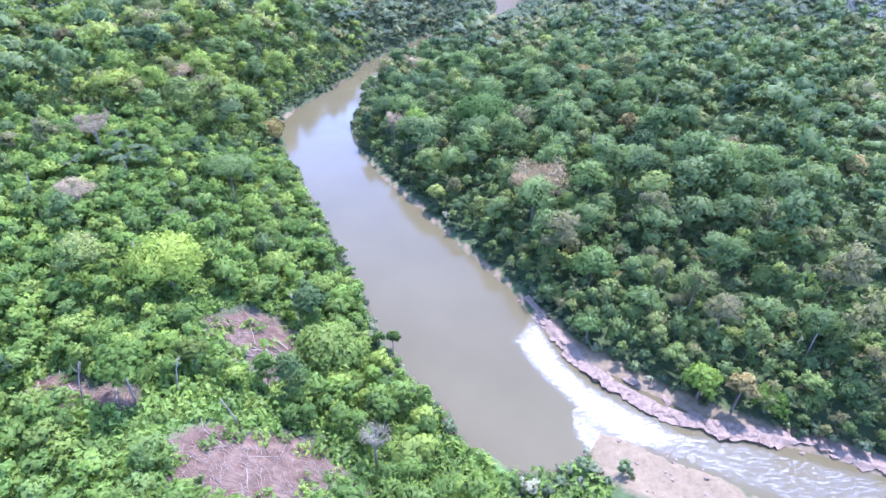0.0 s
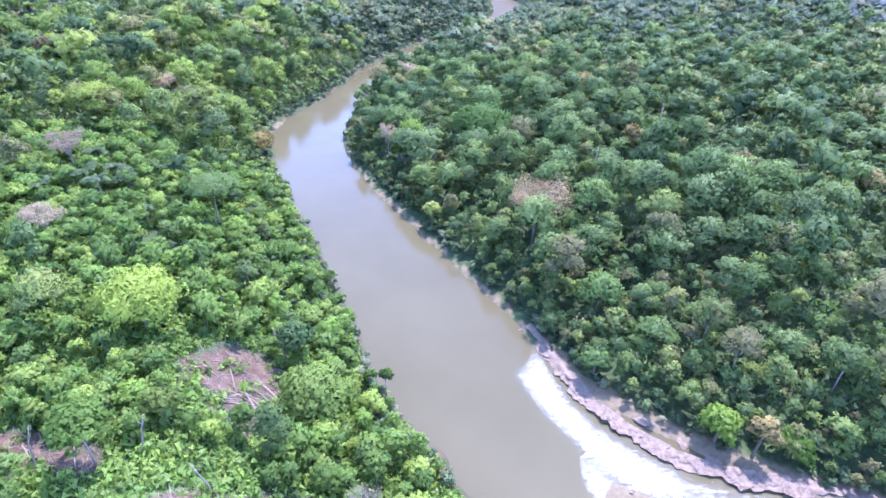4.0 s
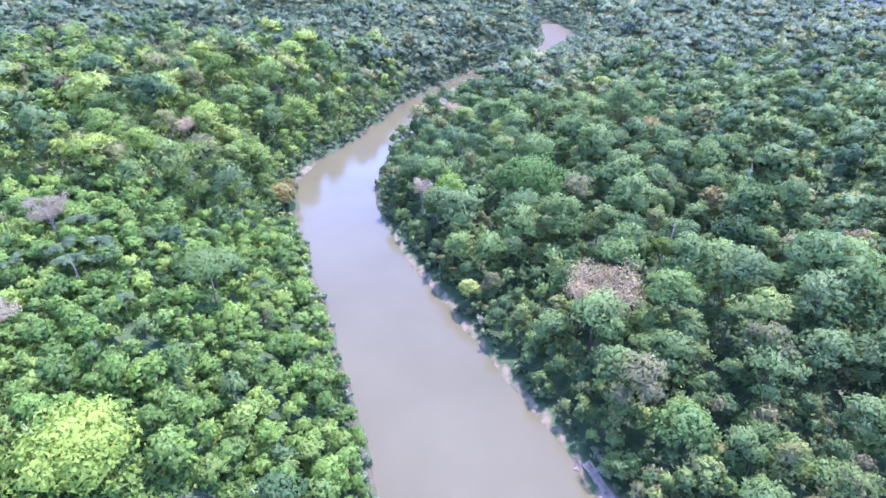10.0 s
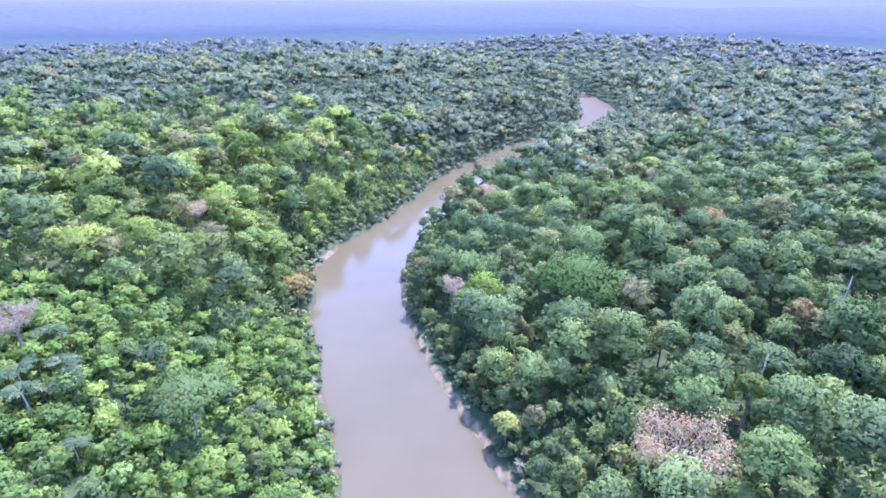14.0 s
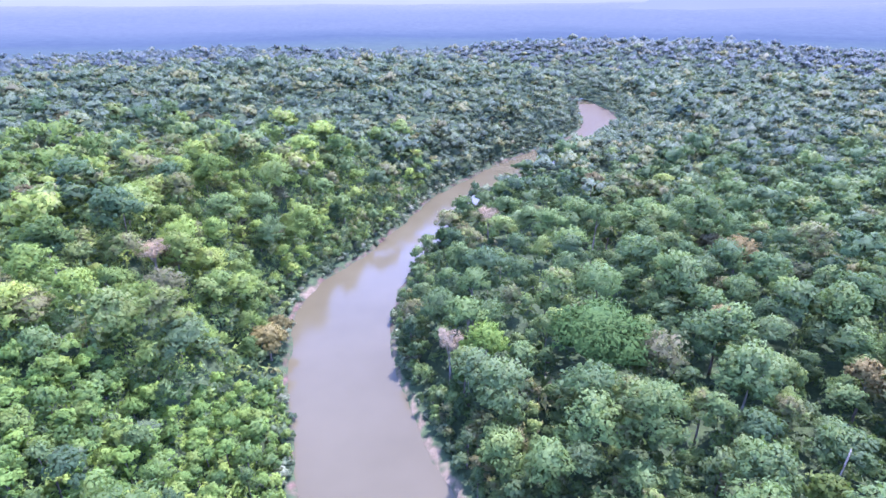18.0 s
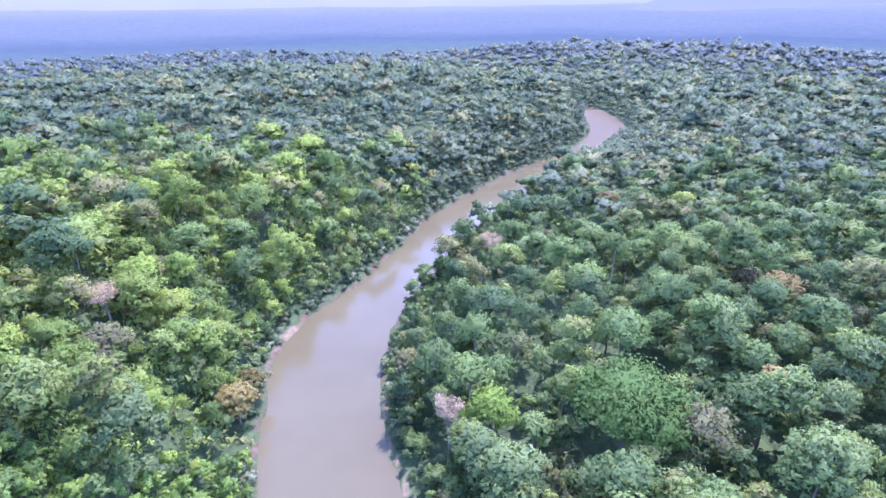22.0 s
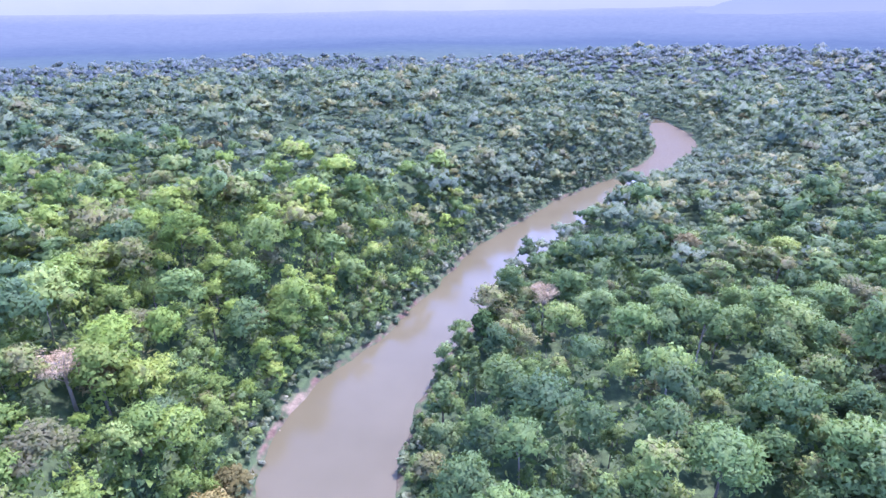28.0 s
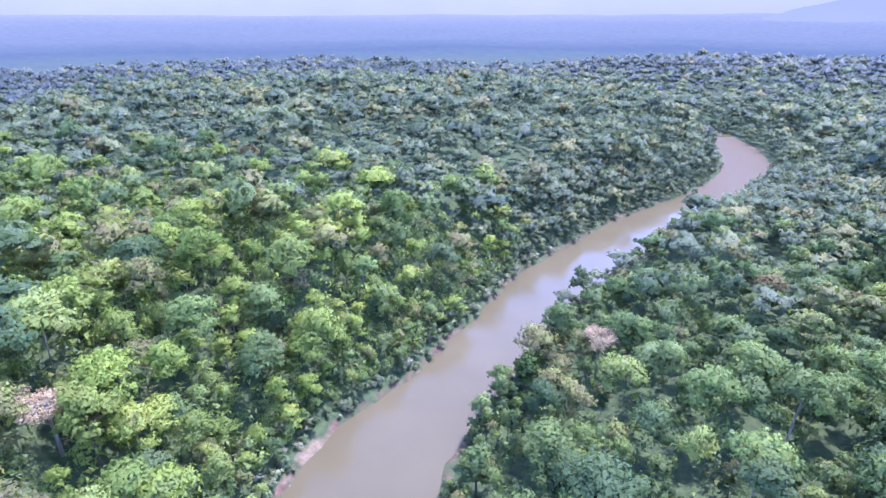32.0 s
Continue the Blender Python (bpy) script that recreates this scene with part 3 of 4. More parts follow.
keep = seen_ground(x, y) & free(x, y) & (d > 1.5) & is_scrub(x, y) & ~((x > 8) & (y < -60))
x, y, d = x[keep], y[keep], d[keep]
order = np.flatnonzero((y < 60) & (d < 60))
r.shuffle(order)
chosen = set(order[:290].tolist())
for k in range(len(x)):
    kind = "forest" if r.uniform() < 0.06 and d[k] > 8 else "scrub"
    s = r.uniform(0.7, 1.3) * (0.6 + 0.4 * min(1.0, d[k] / 8)) * (0.75 if kind == "forest" else 1)
    (singles if k in chosen else masses).append((kind, x[k], y[k], r.uniform(0, 360), s, r.uniform(0.85, 1.15)))
x, y, r = scatter(-100, 200, -112, 470, 3.0, 103)
d, side = river(x, y)
keep = seen_ground(x, y) & (d > 0.3) & (d < 6.5) & (r.uniform(size=len(x)) < 0.95) & ((rough(x, y, 16, 67) > 0.3) | (d > 3.0)) & ~((side < 0) & (y < -18) & (d < 2.9)) & ~((side < 0) & (y < 120) & (d < 2.5)) & (meadow(x, y) < 0.3) & free(x, y) & ~((x > 32) & (x < 70) & (y < -70) & (side > 0))
keep &= np.hypot((x - 43 - 0.55 * (-83 - y)) / 9, (y + 84) / 12) > 1
x, y, d = x[keep], y[keep], d[keep]
order = np.flatnonzero(y < 215)
r.shuffle(order)
chosen = set(order[:280].tolist())
for k in range(len(x)):
    (singles if k in chosen else masses).append(("bush", x[k], y[k], r.uniform(0, 360), r.uniform(0.5, 1.25), 1.0))
# a closed wall of smaller trees along the banks
x, y, r = scatter(-110, 200, -112, 640, 4.2, 110)
d, side = river(x, y)
keep = seen_ground(x, y) & free(x, y) & (d > 2.2) & (d < 11) & ~is_scrub(x, y) & ~((side < 0) & (d < 3.3) & (y < -15)) & ~((side < 0) & (d < 3.0) & (y < 75))
for a, b, q, w in zip(x[keep], y[keep], d[keep], side[keep]):
    masses.append(("forest", a, b, r.uniform(0, 360), r.uniform(0.34, 0.5) * (0.75 + 0.05 * q) * (1.3 if w < 0 and 270 < b < 300 else 1.15 if w < 0 and 300 <= b < 400 else 0.8 if w < 0 and b > 300 else 1.0), r.uniform(0.8, 1.1)))
# low woods about the far reach
x, y, r = scatter(-30, 200, 265, 480, 5.6, 114)
d, side = river(x, y)
keep = (d > 5) & np.where(side > 0, d < 42, np.hypot((x - 128) / 62, (y - 365) / 100) < 1)
for a, b in zip(x[keep], y[keep]):
    masses.append(("forest", a, b, r.uniform(0, 360), r.uniform(0.65, 0.95) if b < 400 else r.uniform(0.42, 0.64), r.uniform(0.8, 1.1)))
# smaller trees that crowd between the large crowns
x, y, r = scatter(-5, 130, -105, 75, 4.8, 112)
d, side = river(x, y)
keep = seen_ground(x, y) & free(x, y) & (d > 7) & (d < 48) & (side < 0)
for a, b in zip(x[keep], y[keep]):
    masses.append(("forest", a, b, r.uniform(0, 360), r.uniform(0.36, 0.62), r.uniform(0.85, 1.25)))
for kind, tx, ty, turn, scale, stretch in singles:
    of = KINDS[kind]
    plant(of[int(turn * 7) % len(of)], tx, ty, turn, scale, stretch)


# ---- woods that nobody could count ----
def wood_shapes(radius, tall, base, lobes, each, leaves, size, core=BALL, flat=(0, 0.7), **more):
    return [crown_mesh(radius * rng.uniform(0.75, 1.15), tall * rng.uniform(0.8, 1.15), base * rng.uniform(0.8, 1.25), lobes, each, leaves, size, rng.uniform(*flat), core, **more)[1]
            for _ in range(10)]


def mass(name, label, rows, shapes, leaf, seed):
    """One mesh of many trees; rows: x, y, turn, scale, stretch."""
    r = np.random.default_rng(seed)
    rows = np.array(rows, float)
    z = height(rows[:, 0], rows[:, 1])
    vs, fs, ns, ts, n = [], [], [], [], 0
    for (tx, ty, turn, scale, stretch), tz in zip(rows, z):
        v, f, o = shapes[r.integers(len(shapes))]
        c, s = math.cos(radians(turn)) * scale, math.sin(radians(turn)) * scale
        vs.append(np.stack([v[:, 0] * c - v[:, 1] * s + tx, v[:, 0] * s + v[:, 1] * c + ty, v[:, 2] * scale * stretch + tz], 1))
        fs.append(f + n)
        c, s = c / scale, s / scale
        ns.append(np.stack([o[:, 0] * c - o[:, 1] * s, o[:, 0] * s + o[:, 1] * c, o[:, 2]], 1))
        ts.append(np.full(len(v), r.uniform()))
        n += len(v)
    ob = new(name, mesh_of(name, np.concatenate(vs), np.concatenate(fs), leaf, True, np.concatenate(ns), tint=np.concatenate(ts)))
    return tagged(ob, label, "forest", kind="stuff")


def pick(test):
    return [m[1:] for m in masses if test(m)]


mixer = np.random.default_rng(77)
near_wood, hill_wood, flank_wood, mid_wood, far_hill = [], [], [], [], []
for m in masses:
    if m[0] in ("forest", "tall", "hill"):
        east = m[0] != "hill"
        if m[0] == "hill" and m[2] + mixer.uniform(-70, 70) < 240 and not (abs(m[1] - 5) <= 115 and m[2] <= 190):
            far_hill.append(m[1:])
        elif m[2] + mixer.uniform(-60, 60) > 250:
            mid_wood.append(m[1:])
        elif abs(m[1] - 5) > 115 or m[2] > 190:
            flank_wood.append(m[1:])
        else:
            (near_wood if east else hill_wood).append(m[1:])
scrub_wood = pick(lambda m: m[0] == "scrub")
bush_mass = pick(lambda m: m[0] == "bush")
NEAR_SHAPES = wood_shapes(5.4, 15, 3.5, 6, 6, 13, 0.58)
GREAT_SHAPES = wood_shapes(5.6, 14, 4.5, 7, 9, 20, 0.38)
FLANK_SHAPES = wood_shapes(5.6, 13, 5, 4, 4, 11, 0.74)
small, great = [q for q in near_wood if q[3] < 0.85], [q for q in near_wood if q[3] >= 0.85]
mass("forest", "dense smaller rainforest trees along the river", small, NEAR_SHAPES, LEAF_WOODS, 1)
mass("great_forest", "large spreading rainforest trees of the canopy", great, GREAT_SHAPES, LEAF_WOODS, 13)
mass("hillside_forest", "lighter green rainforest trees on the western slope", hill_wood, GREAT_SHAPES, LEAF_HILL_MASS, 10)
mass("upper_hillside_forest", "light green rainforest trees higher on the western hill", far_hill, FLANK_SHAPES, LEAF_HILL_MASS, 14)
mass("flank_forest", "dense dark green rainforest trees away from the river", flank_wood, FLANK_SHAPES, LEAF_FLANK, 12)
mass("distant_forest", "rainforest canopy further up the valley", mid_wood, wood_shapes(5.9, 9, 7, 3, 3, 6, 0.95, GEM, (0.1, 0.9), loose=0.25, heart=0.74, lift=0.35), LEAF_MID_HAZED, 2)
mass("undergrowth", "bright green secondary growth on the hillside", scrub_wood, wood_shapes(3.3, 5.2, 1.6, 4, 5, 14, 0.44), LEAF_SCRUB_MASS, 3)
if bush_mass:
    mass("bank_scrub", "low green scrub along the far river banks", bush_mass, wood_shapes(2.0, 2.4, 0.2, 2, 3, 7, 0.6), LEAF_BANK, 4)

x, y, r = scatter(-150, 30, -112, 110, 2.4, 109)
d, side = river(x, y)
keep = seen_ground(x, y) & is_scrub(x, y) & (d > 2) & ((cleared(x, y) < 0.33) | (r.uniform(size=len(x)) < 0.22)) & ((y < -10) | (rough(x, y, 12, 91) > 0.4))
herbs = [(a, b, r.uniform(0, 360), r.uniform(0.9, 1.9), r.uniform(0.8, 1.6)) for a, b in zip(x[keep], y[keep])]
x, y, r = scatter(-78, 8, -99, -26, 1.55, 113)
d, side = river(x, y)
keep = seen_ground(x, y) & is_scrub(x, y) & (d > 2) & (cleared(x, y) < 0.3)
herbs += [(a, b, r.uniform(0, 360), r.uniform(0.5, 1.2), r.uniform(0.8, 1.7)) for a, b in zip(x[keep], y[keep])]
mass("herbs", "broad-leaved bright green weeds over the slope", herbs, [sprays([(0, 0, 0.4, 1.0), (0.8, 0.4, 0.3, 0.8), (-0.6, 0.7, 0.3, 0.8)], 9, 0.5) for _ in range(8)], LEAF_SCRUB_MASS, 8)

# far woods: trees wider apart and simpler the further they stand
rows, r = [], np.random.default_rng(9)
dist = 640.0
while dist < 1300:
    gap = 9.6 + (dist - 640) * 0.012
    for a in np.arange(-54, 54, math.degrees(gap / dist)):
        q = dist + r.uniform(-0.45, 0.45) * gap
        w = radians(a + r.uniform(-0.4, 0.4) * math.degrees(gap / dist))
        px, py = q * math.sin(w), q * math.cos(w)
        thin = max(0.0, (q - 980) / 320)
        if py > 640 and r.uniform() > 0.35 * thin:
            rows.append((px, py, r.uniform(0, 360), gap / 9 * r.uniform(0.75, 1.3) * (1 - 0.2 * thin), r.uniform(0.8, 1.12) * (1 - 0.15 * thin)))
    dist += gap * 0.87
rows = np.array(rows)
dd, _ = river(rows[:, 0], rows[:, 1])
rows = rows[dd > 5]
x, y, r = scatter(-640, 700, -105, 640, 12.0, 104)
inside = seen_ground(x, y) & (x > -415) & (x < 455)
side_rows = [(a, b, r.uniform(0, 360), r.uniform(1.2, 1.6), 0.8) for a, b, q in zip(x, y, inside)
             if not q and b > 60 and abs(a) > 120]
x, y, r = scatter(-260, 330, -300, 60, 21.0, 105)
d, side = river(x, y)
inside = seen_ground(x, y)
back_rows = [(a, b, r.uniform(0, 360), r.uniform(0.8, 1.3), 0.8) for a, b, q, w in zip(x, y, d, inside) if not w and q > 6]
# low foliage that fills the gaps between the trunks
x, y, r = scatter(-260, 330, -112, 260, 9.0, 107)
d, side = river(x, y)
keep = seen_ground(x, y) & (d > 10) & free(x, y) & ~is_scrub(x, y)
low_rows = [(a, b, r.uniform(0, 360), r.uniform(0.8, 1.3), r.uniform(0.8, 1.4)) for a, b in zip(x[keep], y[keep])]
mass("understorey", "low shaded foliage between the forest trees", low_rows, [sprays([(0, 0, 3.5, 3.0), (1.8, 1.2, 5.6, 2.4), (-1.8, -1.0, 2.6, 2.6)], 13, 0.85) for _ in range(5)], LEAF_WOODS, 6)
x, y, r = scatter(-190, 20, -60, 260, 6.4, 116)
d, side = river(x, y)
keep = seen_ground(x, y) & (d > 5) & (side > 0) & free(x, y) & ~is_scrub(x, y)
slope_rows = [(a, b, r.uniform(0, 360), r.uniform(0.8, 1.3), r.uniform(0.8, 1.6)) for a, b in zip(x[keep], y[keep])]
mass("hillside_understorey", "light green foliage between the hillside trees", slope_rows, [sprays([(0, 0, 3.0, 2.6), (1.6, 1.2, 4.6, 2.0), (-1.6, -1.0, 2.2, 2.2)], 14, 0.7) for _ in range(5)], LEAF_HILL_MASS, 16)
near_far = np.random.default_rng(78)
rows = rows.tolist()
mass("valley_woods", "hazy rainforest canopy up the valley", [q for q in rows if math.hypot(q[0], q[1]) + near_far.uniform(-120, 120) < 800], wood_shapes(6.2, 7.5, 7.5, 2, 3, 10, 0.92, GEM, (0.2, 1.0), loose=0.22, heart=0.8, lift=0.8), LEAF_MID_HAZED, 11)
near_far = np.random.default_rng(78)
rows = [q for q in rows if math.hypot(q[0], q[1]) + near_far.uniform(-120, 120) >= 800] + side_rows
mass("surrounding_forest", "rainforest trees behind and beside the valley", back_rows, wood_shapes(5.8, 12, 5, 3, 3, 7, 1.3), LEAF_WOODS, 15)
mass("far_woods", "far rainforest canopy fading toward the hills", rows, wood_shapes(6.6, 6.5, 8, 2, 3, 6, 1.12, GEM, (0.2, 1.0), loose=0.2, heart=0.85, lift=1.1), LEAF_FAR_HAZED, 5)


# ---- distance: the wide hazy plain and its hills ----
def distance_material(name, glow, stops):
    """Far country with its haze painted in as glow, paler with the distance from the valley."""
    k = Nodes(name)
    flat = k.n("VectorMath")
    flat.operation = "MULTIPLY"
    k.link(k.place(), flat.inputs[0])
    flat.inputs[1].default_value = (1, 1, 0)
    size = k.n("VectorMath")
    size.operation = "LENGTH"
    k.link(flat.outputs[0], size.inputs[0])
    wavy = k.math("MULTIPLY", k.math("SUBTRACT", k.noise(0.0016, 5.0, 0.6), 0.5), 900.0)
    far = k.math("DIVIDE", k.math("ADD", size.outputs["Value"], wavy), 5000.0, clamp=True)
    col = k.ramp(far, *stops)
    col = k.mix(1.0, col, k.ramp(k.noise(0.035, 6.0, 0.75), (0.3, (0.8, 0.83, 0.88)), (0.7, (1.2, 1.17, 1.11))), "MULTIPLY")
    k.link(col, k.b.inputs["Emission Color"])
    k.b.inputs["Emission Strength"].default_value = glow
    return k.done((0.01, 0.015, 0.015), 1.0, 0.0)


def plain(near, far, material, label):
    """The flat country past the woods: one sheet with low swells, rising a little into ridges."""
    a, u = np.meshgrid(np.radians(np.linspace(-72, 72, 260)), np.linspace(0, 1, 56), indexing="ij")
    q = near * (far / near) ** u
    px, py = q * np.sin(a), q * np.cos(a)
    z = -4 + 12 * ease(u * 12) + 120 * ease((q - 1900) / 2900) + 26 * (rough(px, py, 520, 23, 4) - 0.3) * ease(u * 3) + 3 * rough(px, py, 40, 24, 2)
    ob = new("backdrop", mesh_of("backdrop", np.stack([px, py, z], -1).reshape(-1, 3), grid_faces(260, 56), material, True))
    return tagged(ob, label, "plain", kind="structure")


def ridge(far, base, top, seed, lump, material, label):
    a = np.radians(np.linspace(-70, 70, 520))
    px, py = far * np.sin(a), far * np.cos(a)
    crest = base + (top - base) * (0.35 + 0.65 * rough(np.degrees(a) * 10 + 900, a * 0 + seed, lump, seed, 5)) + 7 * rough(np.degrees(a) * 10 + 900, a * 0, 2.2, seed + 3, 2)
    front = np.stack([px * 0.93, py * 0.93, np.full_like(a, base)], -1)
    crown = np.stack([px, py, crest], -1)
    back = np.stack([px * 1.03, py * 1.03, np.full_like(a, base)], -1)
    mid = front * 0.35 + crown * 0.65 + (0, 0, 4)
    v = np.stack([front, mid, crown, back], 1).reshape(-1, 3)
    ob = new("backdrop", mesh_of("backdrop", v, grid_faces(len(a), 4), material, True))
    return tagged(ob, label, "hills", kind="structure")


# Haze colour put into a far surface's own glow, mixed by height.
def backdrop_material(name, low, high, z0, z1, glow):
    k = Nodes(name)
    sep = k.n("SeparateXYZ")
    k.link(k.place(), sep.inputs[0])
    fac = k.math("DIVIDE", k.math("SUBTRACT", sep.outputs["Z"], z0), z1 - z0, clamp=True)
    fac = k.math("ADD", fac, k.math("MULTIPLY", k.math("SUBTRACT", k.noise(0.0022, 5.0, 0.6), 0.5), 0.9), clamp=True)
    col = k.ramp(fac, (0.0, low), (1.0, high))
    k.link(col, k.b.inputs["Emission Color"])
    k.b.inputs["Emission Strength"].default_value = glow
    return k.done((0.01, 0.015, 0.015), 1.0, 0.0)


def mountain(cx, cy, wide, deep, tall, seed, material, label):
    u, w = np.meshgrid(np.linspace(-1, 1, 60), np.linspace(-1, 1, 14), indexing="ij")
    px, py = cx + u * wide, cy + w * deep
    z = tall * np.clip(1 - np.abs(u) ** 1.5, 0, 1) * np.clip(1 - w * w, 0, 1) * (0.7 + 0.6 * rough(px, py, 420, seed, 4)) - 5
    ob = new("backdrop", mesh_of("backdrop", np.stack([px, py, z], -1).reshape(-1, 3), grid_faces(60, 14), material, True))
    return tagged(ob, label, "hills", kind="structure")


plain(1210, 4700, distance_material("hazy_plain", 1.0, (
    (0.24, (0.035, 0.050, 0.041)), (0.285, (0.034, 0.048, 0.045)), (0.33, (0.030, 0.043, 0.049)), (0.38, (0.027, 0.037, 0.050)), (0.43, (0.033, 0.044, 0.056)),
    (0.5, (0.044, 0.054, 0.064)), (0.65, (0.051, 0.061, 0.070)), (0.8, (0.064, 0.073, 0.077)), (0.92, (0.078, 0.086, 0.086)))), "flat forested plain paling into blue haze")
# the hill's blue is haze painted as emission
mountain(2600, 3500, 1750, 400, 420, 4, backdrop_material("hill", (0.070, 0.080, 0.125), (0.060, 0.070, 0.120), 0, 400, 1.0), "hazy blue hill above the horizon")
# a glowing ridge added in place of the pale low sky
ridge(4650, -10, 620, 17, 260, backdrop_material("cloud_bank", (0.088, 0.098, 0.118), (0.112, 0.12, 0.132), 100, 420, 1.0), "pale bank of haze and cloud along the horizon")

# ---- trees that stand out ----
def bare_tree(name, label, radius, tall, twigs, bark, leaf, thick=0.3, parts="twig_crown"):
    """A leafless tree: trunk with forking limbs, and a haze of fine twigs."""
    ob = tagged(new(name), label, "tree")
    pieces = [tube([(0, 0, -0.6), (0.1, 0, tall * 0.3), (-0.1, 0.1, tall * 0.55), (0, 0, tall * 0.8)], [thick * 1.3, thick, thick * 0.8, thick * 0.4], 7)]
    tips = []
    for k in range(13):
        a, u = k * 2.399, 0.42 + 0.03 * k
        s = np.array((0, 0, tall * u))
        e = np.array((math.cos(a) * radius * (0.25 + 0.65 * ((k * 0.37) % 1)), math.sin(a) * radius * (0.25 + 0.65 * ((k * 0.37) % 1)), tall * rng.uniform(0.72, 0.98)))
        m = (s + e) / 2 + (0, 0, -0.05 * tall)
        pieces.append(tube([s, m, e], [thick * 0.5, thick * 0.34, thick * 0.12], 5))
        tips.append((*e, radius * 0.26))
        for q in range(3):
            f = m + (e - m) * rng.uniform(0.1, 0.7)
            g = f + np.array((math.cos(a + q - 1) * radius * 0.4, math.sin(a + q - 1) * radius * 0.4, tall * 0.1 * rng.uniform(0.3, 1.2)))
            pieces.append(tube([f, (f + g) / 2 + (0, 0, 0.2), g], [thick * 0.24, thick * 0.16, thick * 0.06], 4))
            tips.append((*g, radius * 0.22))
    v, f = joined(*pieces)
    part("trunk", mesh_of("trunk", v, f, bark, True), ob)
    v, f, _ = sprays(tips, twigs, 0.12 + 0.02 * radius, 1.2)
    part(parts, mesh_of(parts, v, f, leaf), ob)
    return ob


def palm(name, label, tall, fronds, reach, leaf, group=""):
    """A palm: ringed trunk and drooping feathered fronds."""
    ob = tagged(new(name), label, "palm tree", group)
    v, f = tube([(0, 0, -0.5), (0.15, 0, tall * 0.3), (0.1, 0.15, tall * 0.65), (0, 0.1, tall)], [0.26, 0.19, 0.16, 0.15], 8)
    part("trunk", mesh_of("trunk", v, f, BARK_PALE, True), ob)
    vs, fs, n = [], [], 0
    spine = [(reach * u, 0, 0.55 * reach * (u * 1.25 - 1.5 * u * u)) for u in np.linspace(0, 1, 9)]
    for k, (sx, sy, sz) in enumerate(spine[1:], 1):
        w = 0.34 * reach * math.sin(math.pi * min(0.93, 0.2 + 0.75 * k / 8))
        px, _, pz = spine[k - 1]
        for s in (-1, 1):
            vs += [(px, 0, pz), (sx, 0, sz), (sx + 0.14 * reach, s * w, sz - 0.13 * reach), (px + 0.17 * reach, s * w * 0.9, pz - 0.13 * reach)]
            fs += [(n, n + 1, n + 2), (n, n + 2, n + 3)]
            n += 4
    me = mesh_of("frond", vs, fs, leaf)
    for k in range(fronds):
        fr = part("frond", me, ob)
        fr.matrix_basis = pose(0, 0.1, tall, 0, -38 + 50 * ((k * 0.618) % 1.0), k * 137.5)
    return ob


def place_tree(ob, x, y, turn=0.0, scale=1.0, stretch=1.0):
    ob.matrix_basis = stand(ob, x, y, turn, scale, stretch=stretch)
    return ob


def special(name, label, leaf, bark, radius, tall, base, lobes, x, y, flat=0.3, thick=0.35, each=9, leaves=16, size=0.58):
    return place_tree(tree(name, label, "tree", "", leaf, bark, radius, tall, base, lobes, each, leaves, size, thick, flat, 6), x, y, 40)


special("spreading_tree", "huge spreading tree with a deep green feathery crown", LEAF_DEEP, BARK, 15.5, 10, 11, 30, 39.5, 80, 0.6, 0.7, 13, 22, 0.55)
special("bright_tree", "vivid light green tree near the river bank", LEAF_BRIGHT, BARK, 7.0, 9, 10, 11, 10, 83.5, 0.6, 0.35, 9, 20, 0.48)
special("bright_tree", "small vivid green tree beside a grey leafless one", LEAF_BRIGHT, BARK, 3.8, 6, 8, 6, 4, 76)
special("pale_crowned_tree", "large tree with a pale yellowish green domed crown", LEAF_PALE, BARK, 9.0, 13, 9, 15, 46.5, 107, 0.4, 0.35, 9, 20, 0.48)
special("pale_crowned_tree", "broad light green tree above the rapids", LEAF_PALE, BARK, 7.5, 9, 5, 12, 49, -23)
special("pale_crowned_tree", "olive light green tree over the rocky bank", LEAF_PALE, BARK, 4.2, 5, 3.5, 7, 41, -43)
special("bright_tree", "leafy fresh green tree above flat rocks", LEAF_BRIGHT, BARK, 5.2, 7, 2.5, 9, 60, -64)
special("bright_tree", "low fresh green tree beside a brown one", LEAF_BRIGHT, BARK, 4.4, 4.5, 2, 8, 73, -70)
special("yellow_tree", "tree with yellow-green foliage in the forest", LEAF_YELLOW, BARK, 4.0, 8, 13, 7, 63.5, 27)
special("yellow_tree", "yellow-green tree above the eastern bank", LEAF_YELLOW, BARK, 3.8, 6, 4, 7, 12, 33)
special("yellow_tree", "yellowish flat crown among green forest trees", LEAF_YELLOW, BARK, 6.0, 5, 14, 8, 108, 213, 0.8)
special("dark_tree", "tall tree with a very dark green rounded crown", LEAF_DEEP, BARK_PALE, 8.4, 14, 8, 12, 90, 36)
special("dark_tree", "dark green tree with a tall rounded crown", LEAF_DEEP, BARK_PALE, 6.4, 11, 13, 9, 104, 52)
special("dark_tree", "dark green tree on the point of the river bend", LEAF_DEEP, BARK, 5.0, 12, 3, 9, 0.5, 172)
special("umbrella_tree", "flat-topped umbrella tree with light green feathery layers", LEAF_UMBRELLA, BARK_PALE, 9.5, 3.0, 11, 15, -55, 22, 1.0, 0.26, 9, 14, 0.45)
special("hillside_tree", "large bright yellow-green tree on the hillside", LEAF_SUNLIT, BARK, 10.5, 8, 5, 17, -57, -36, 0.5, 0.35, 10, 20, 0.46)
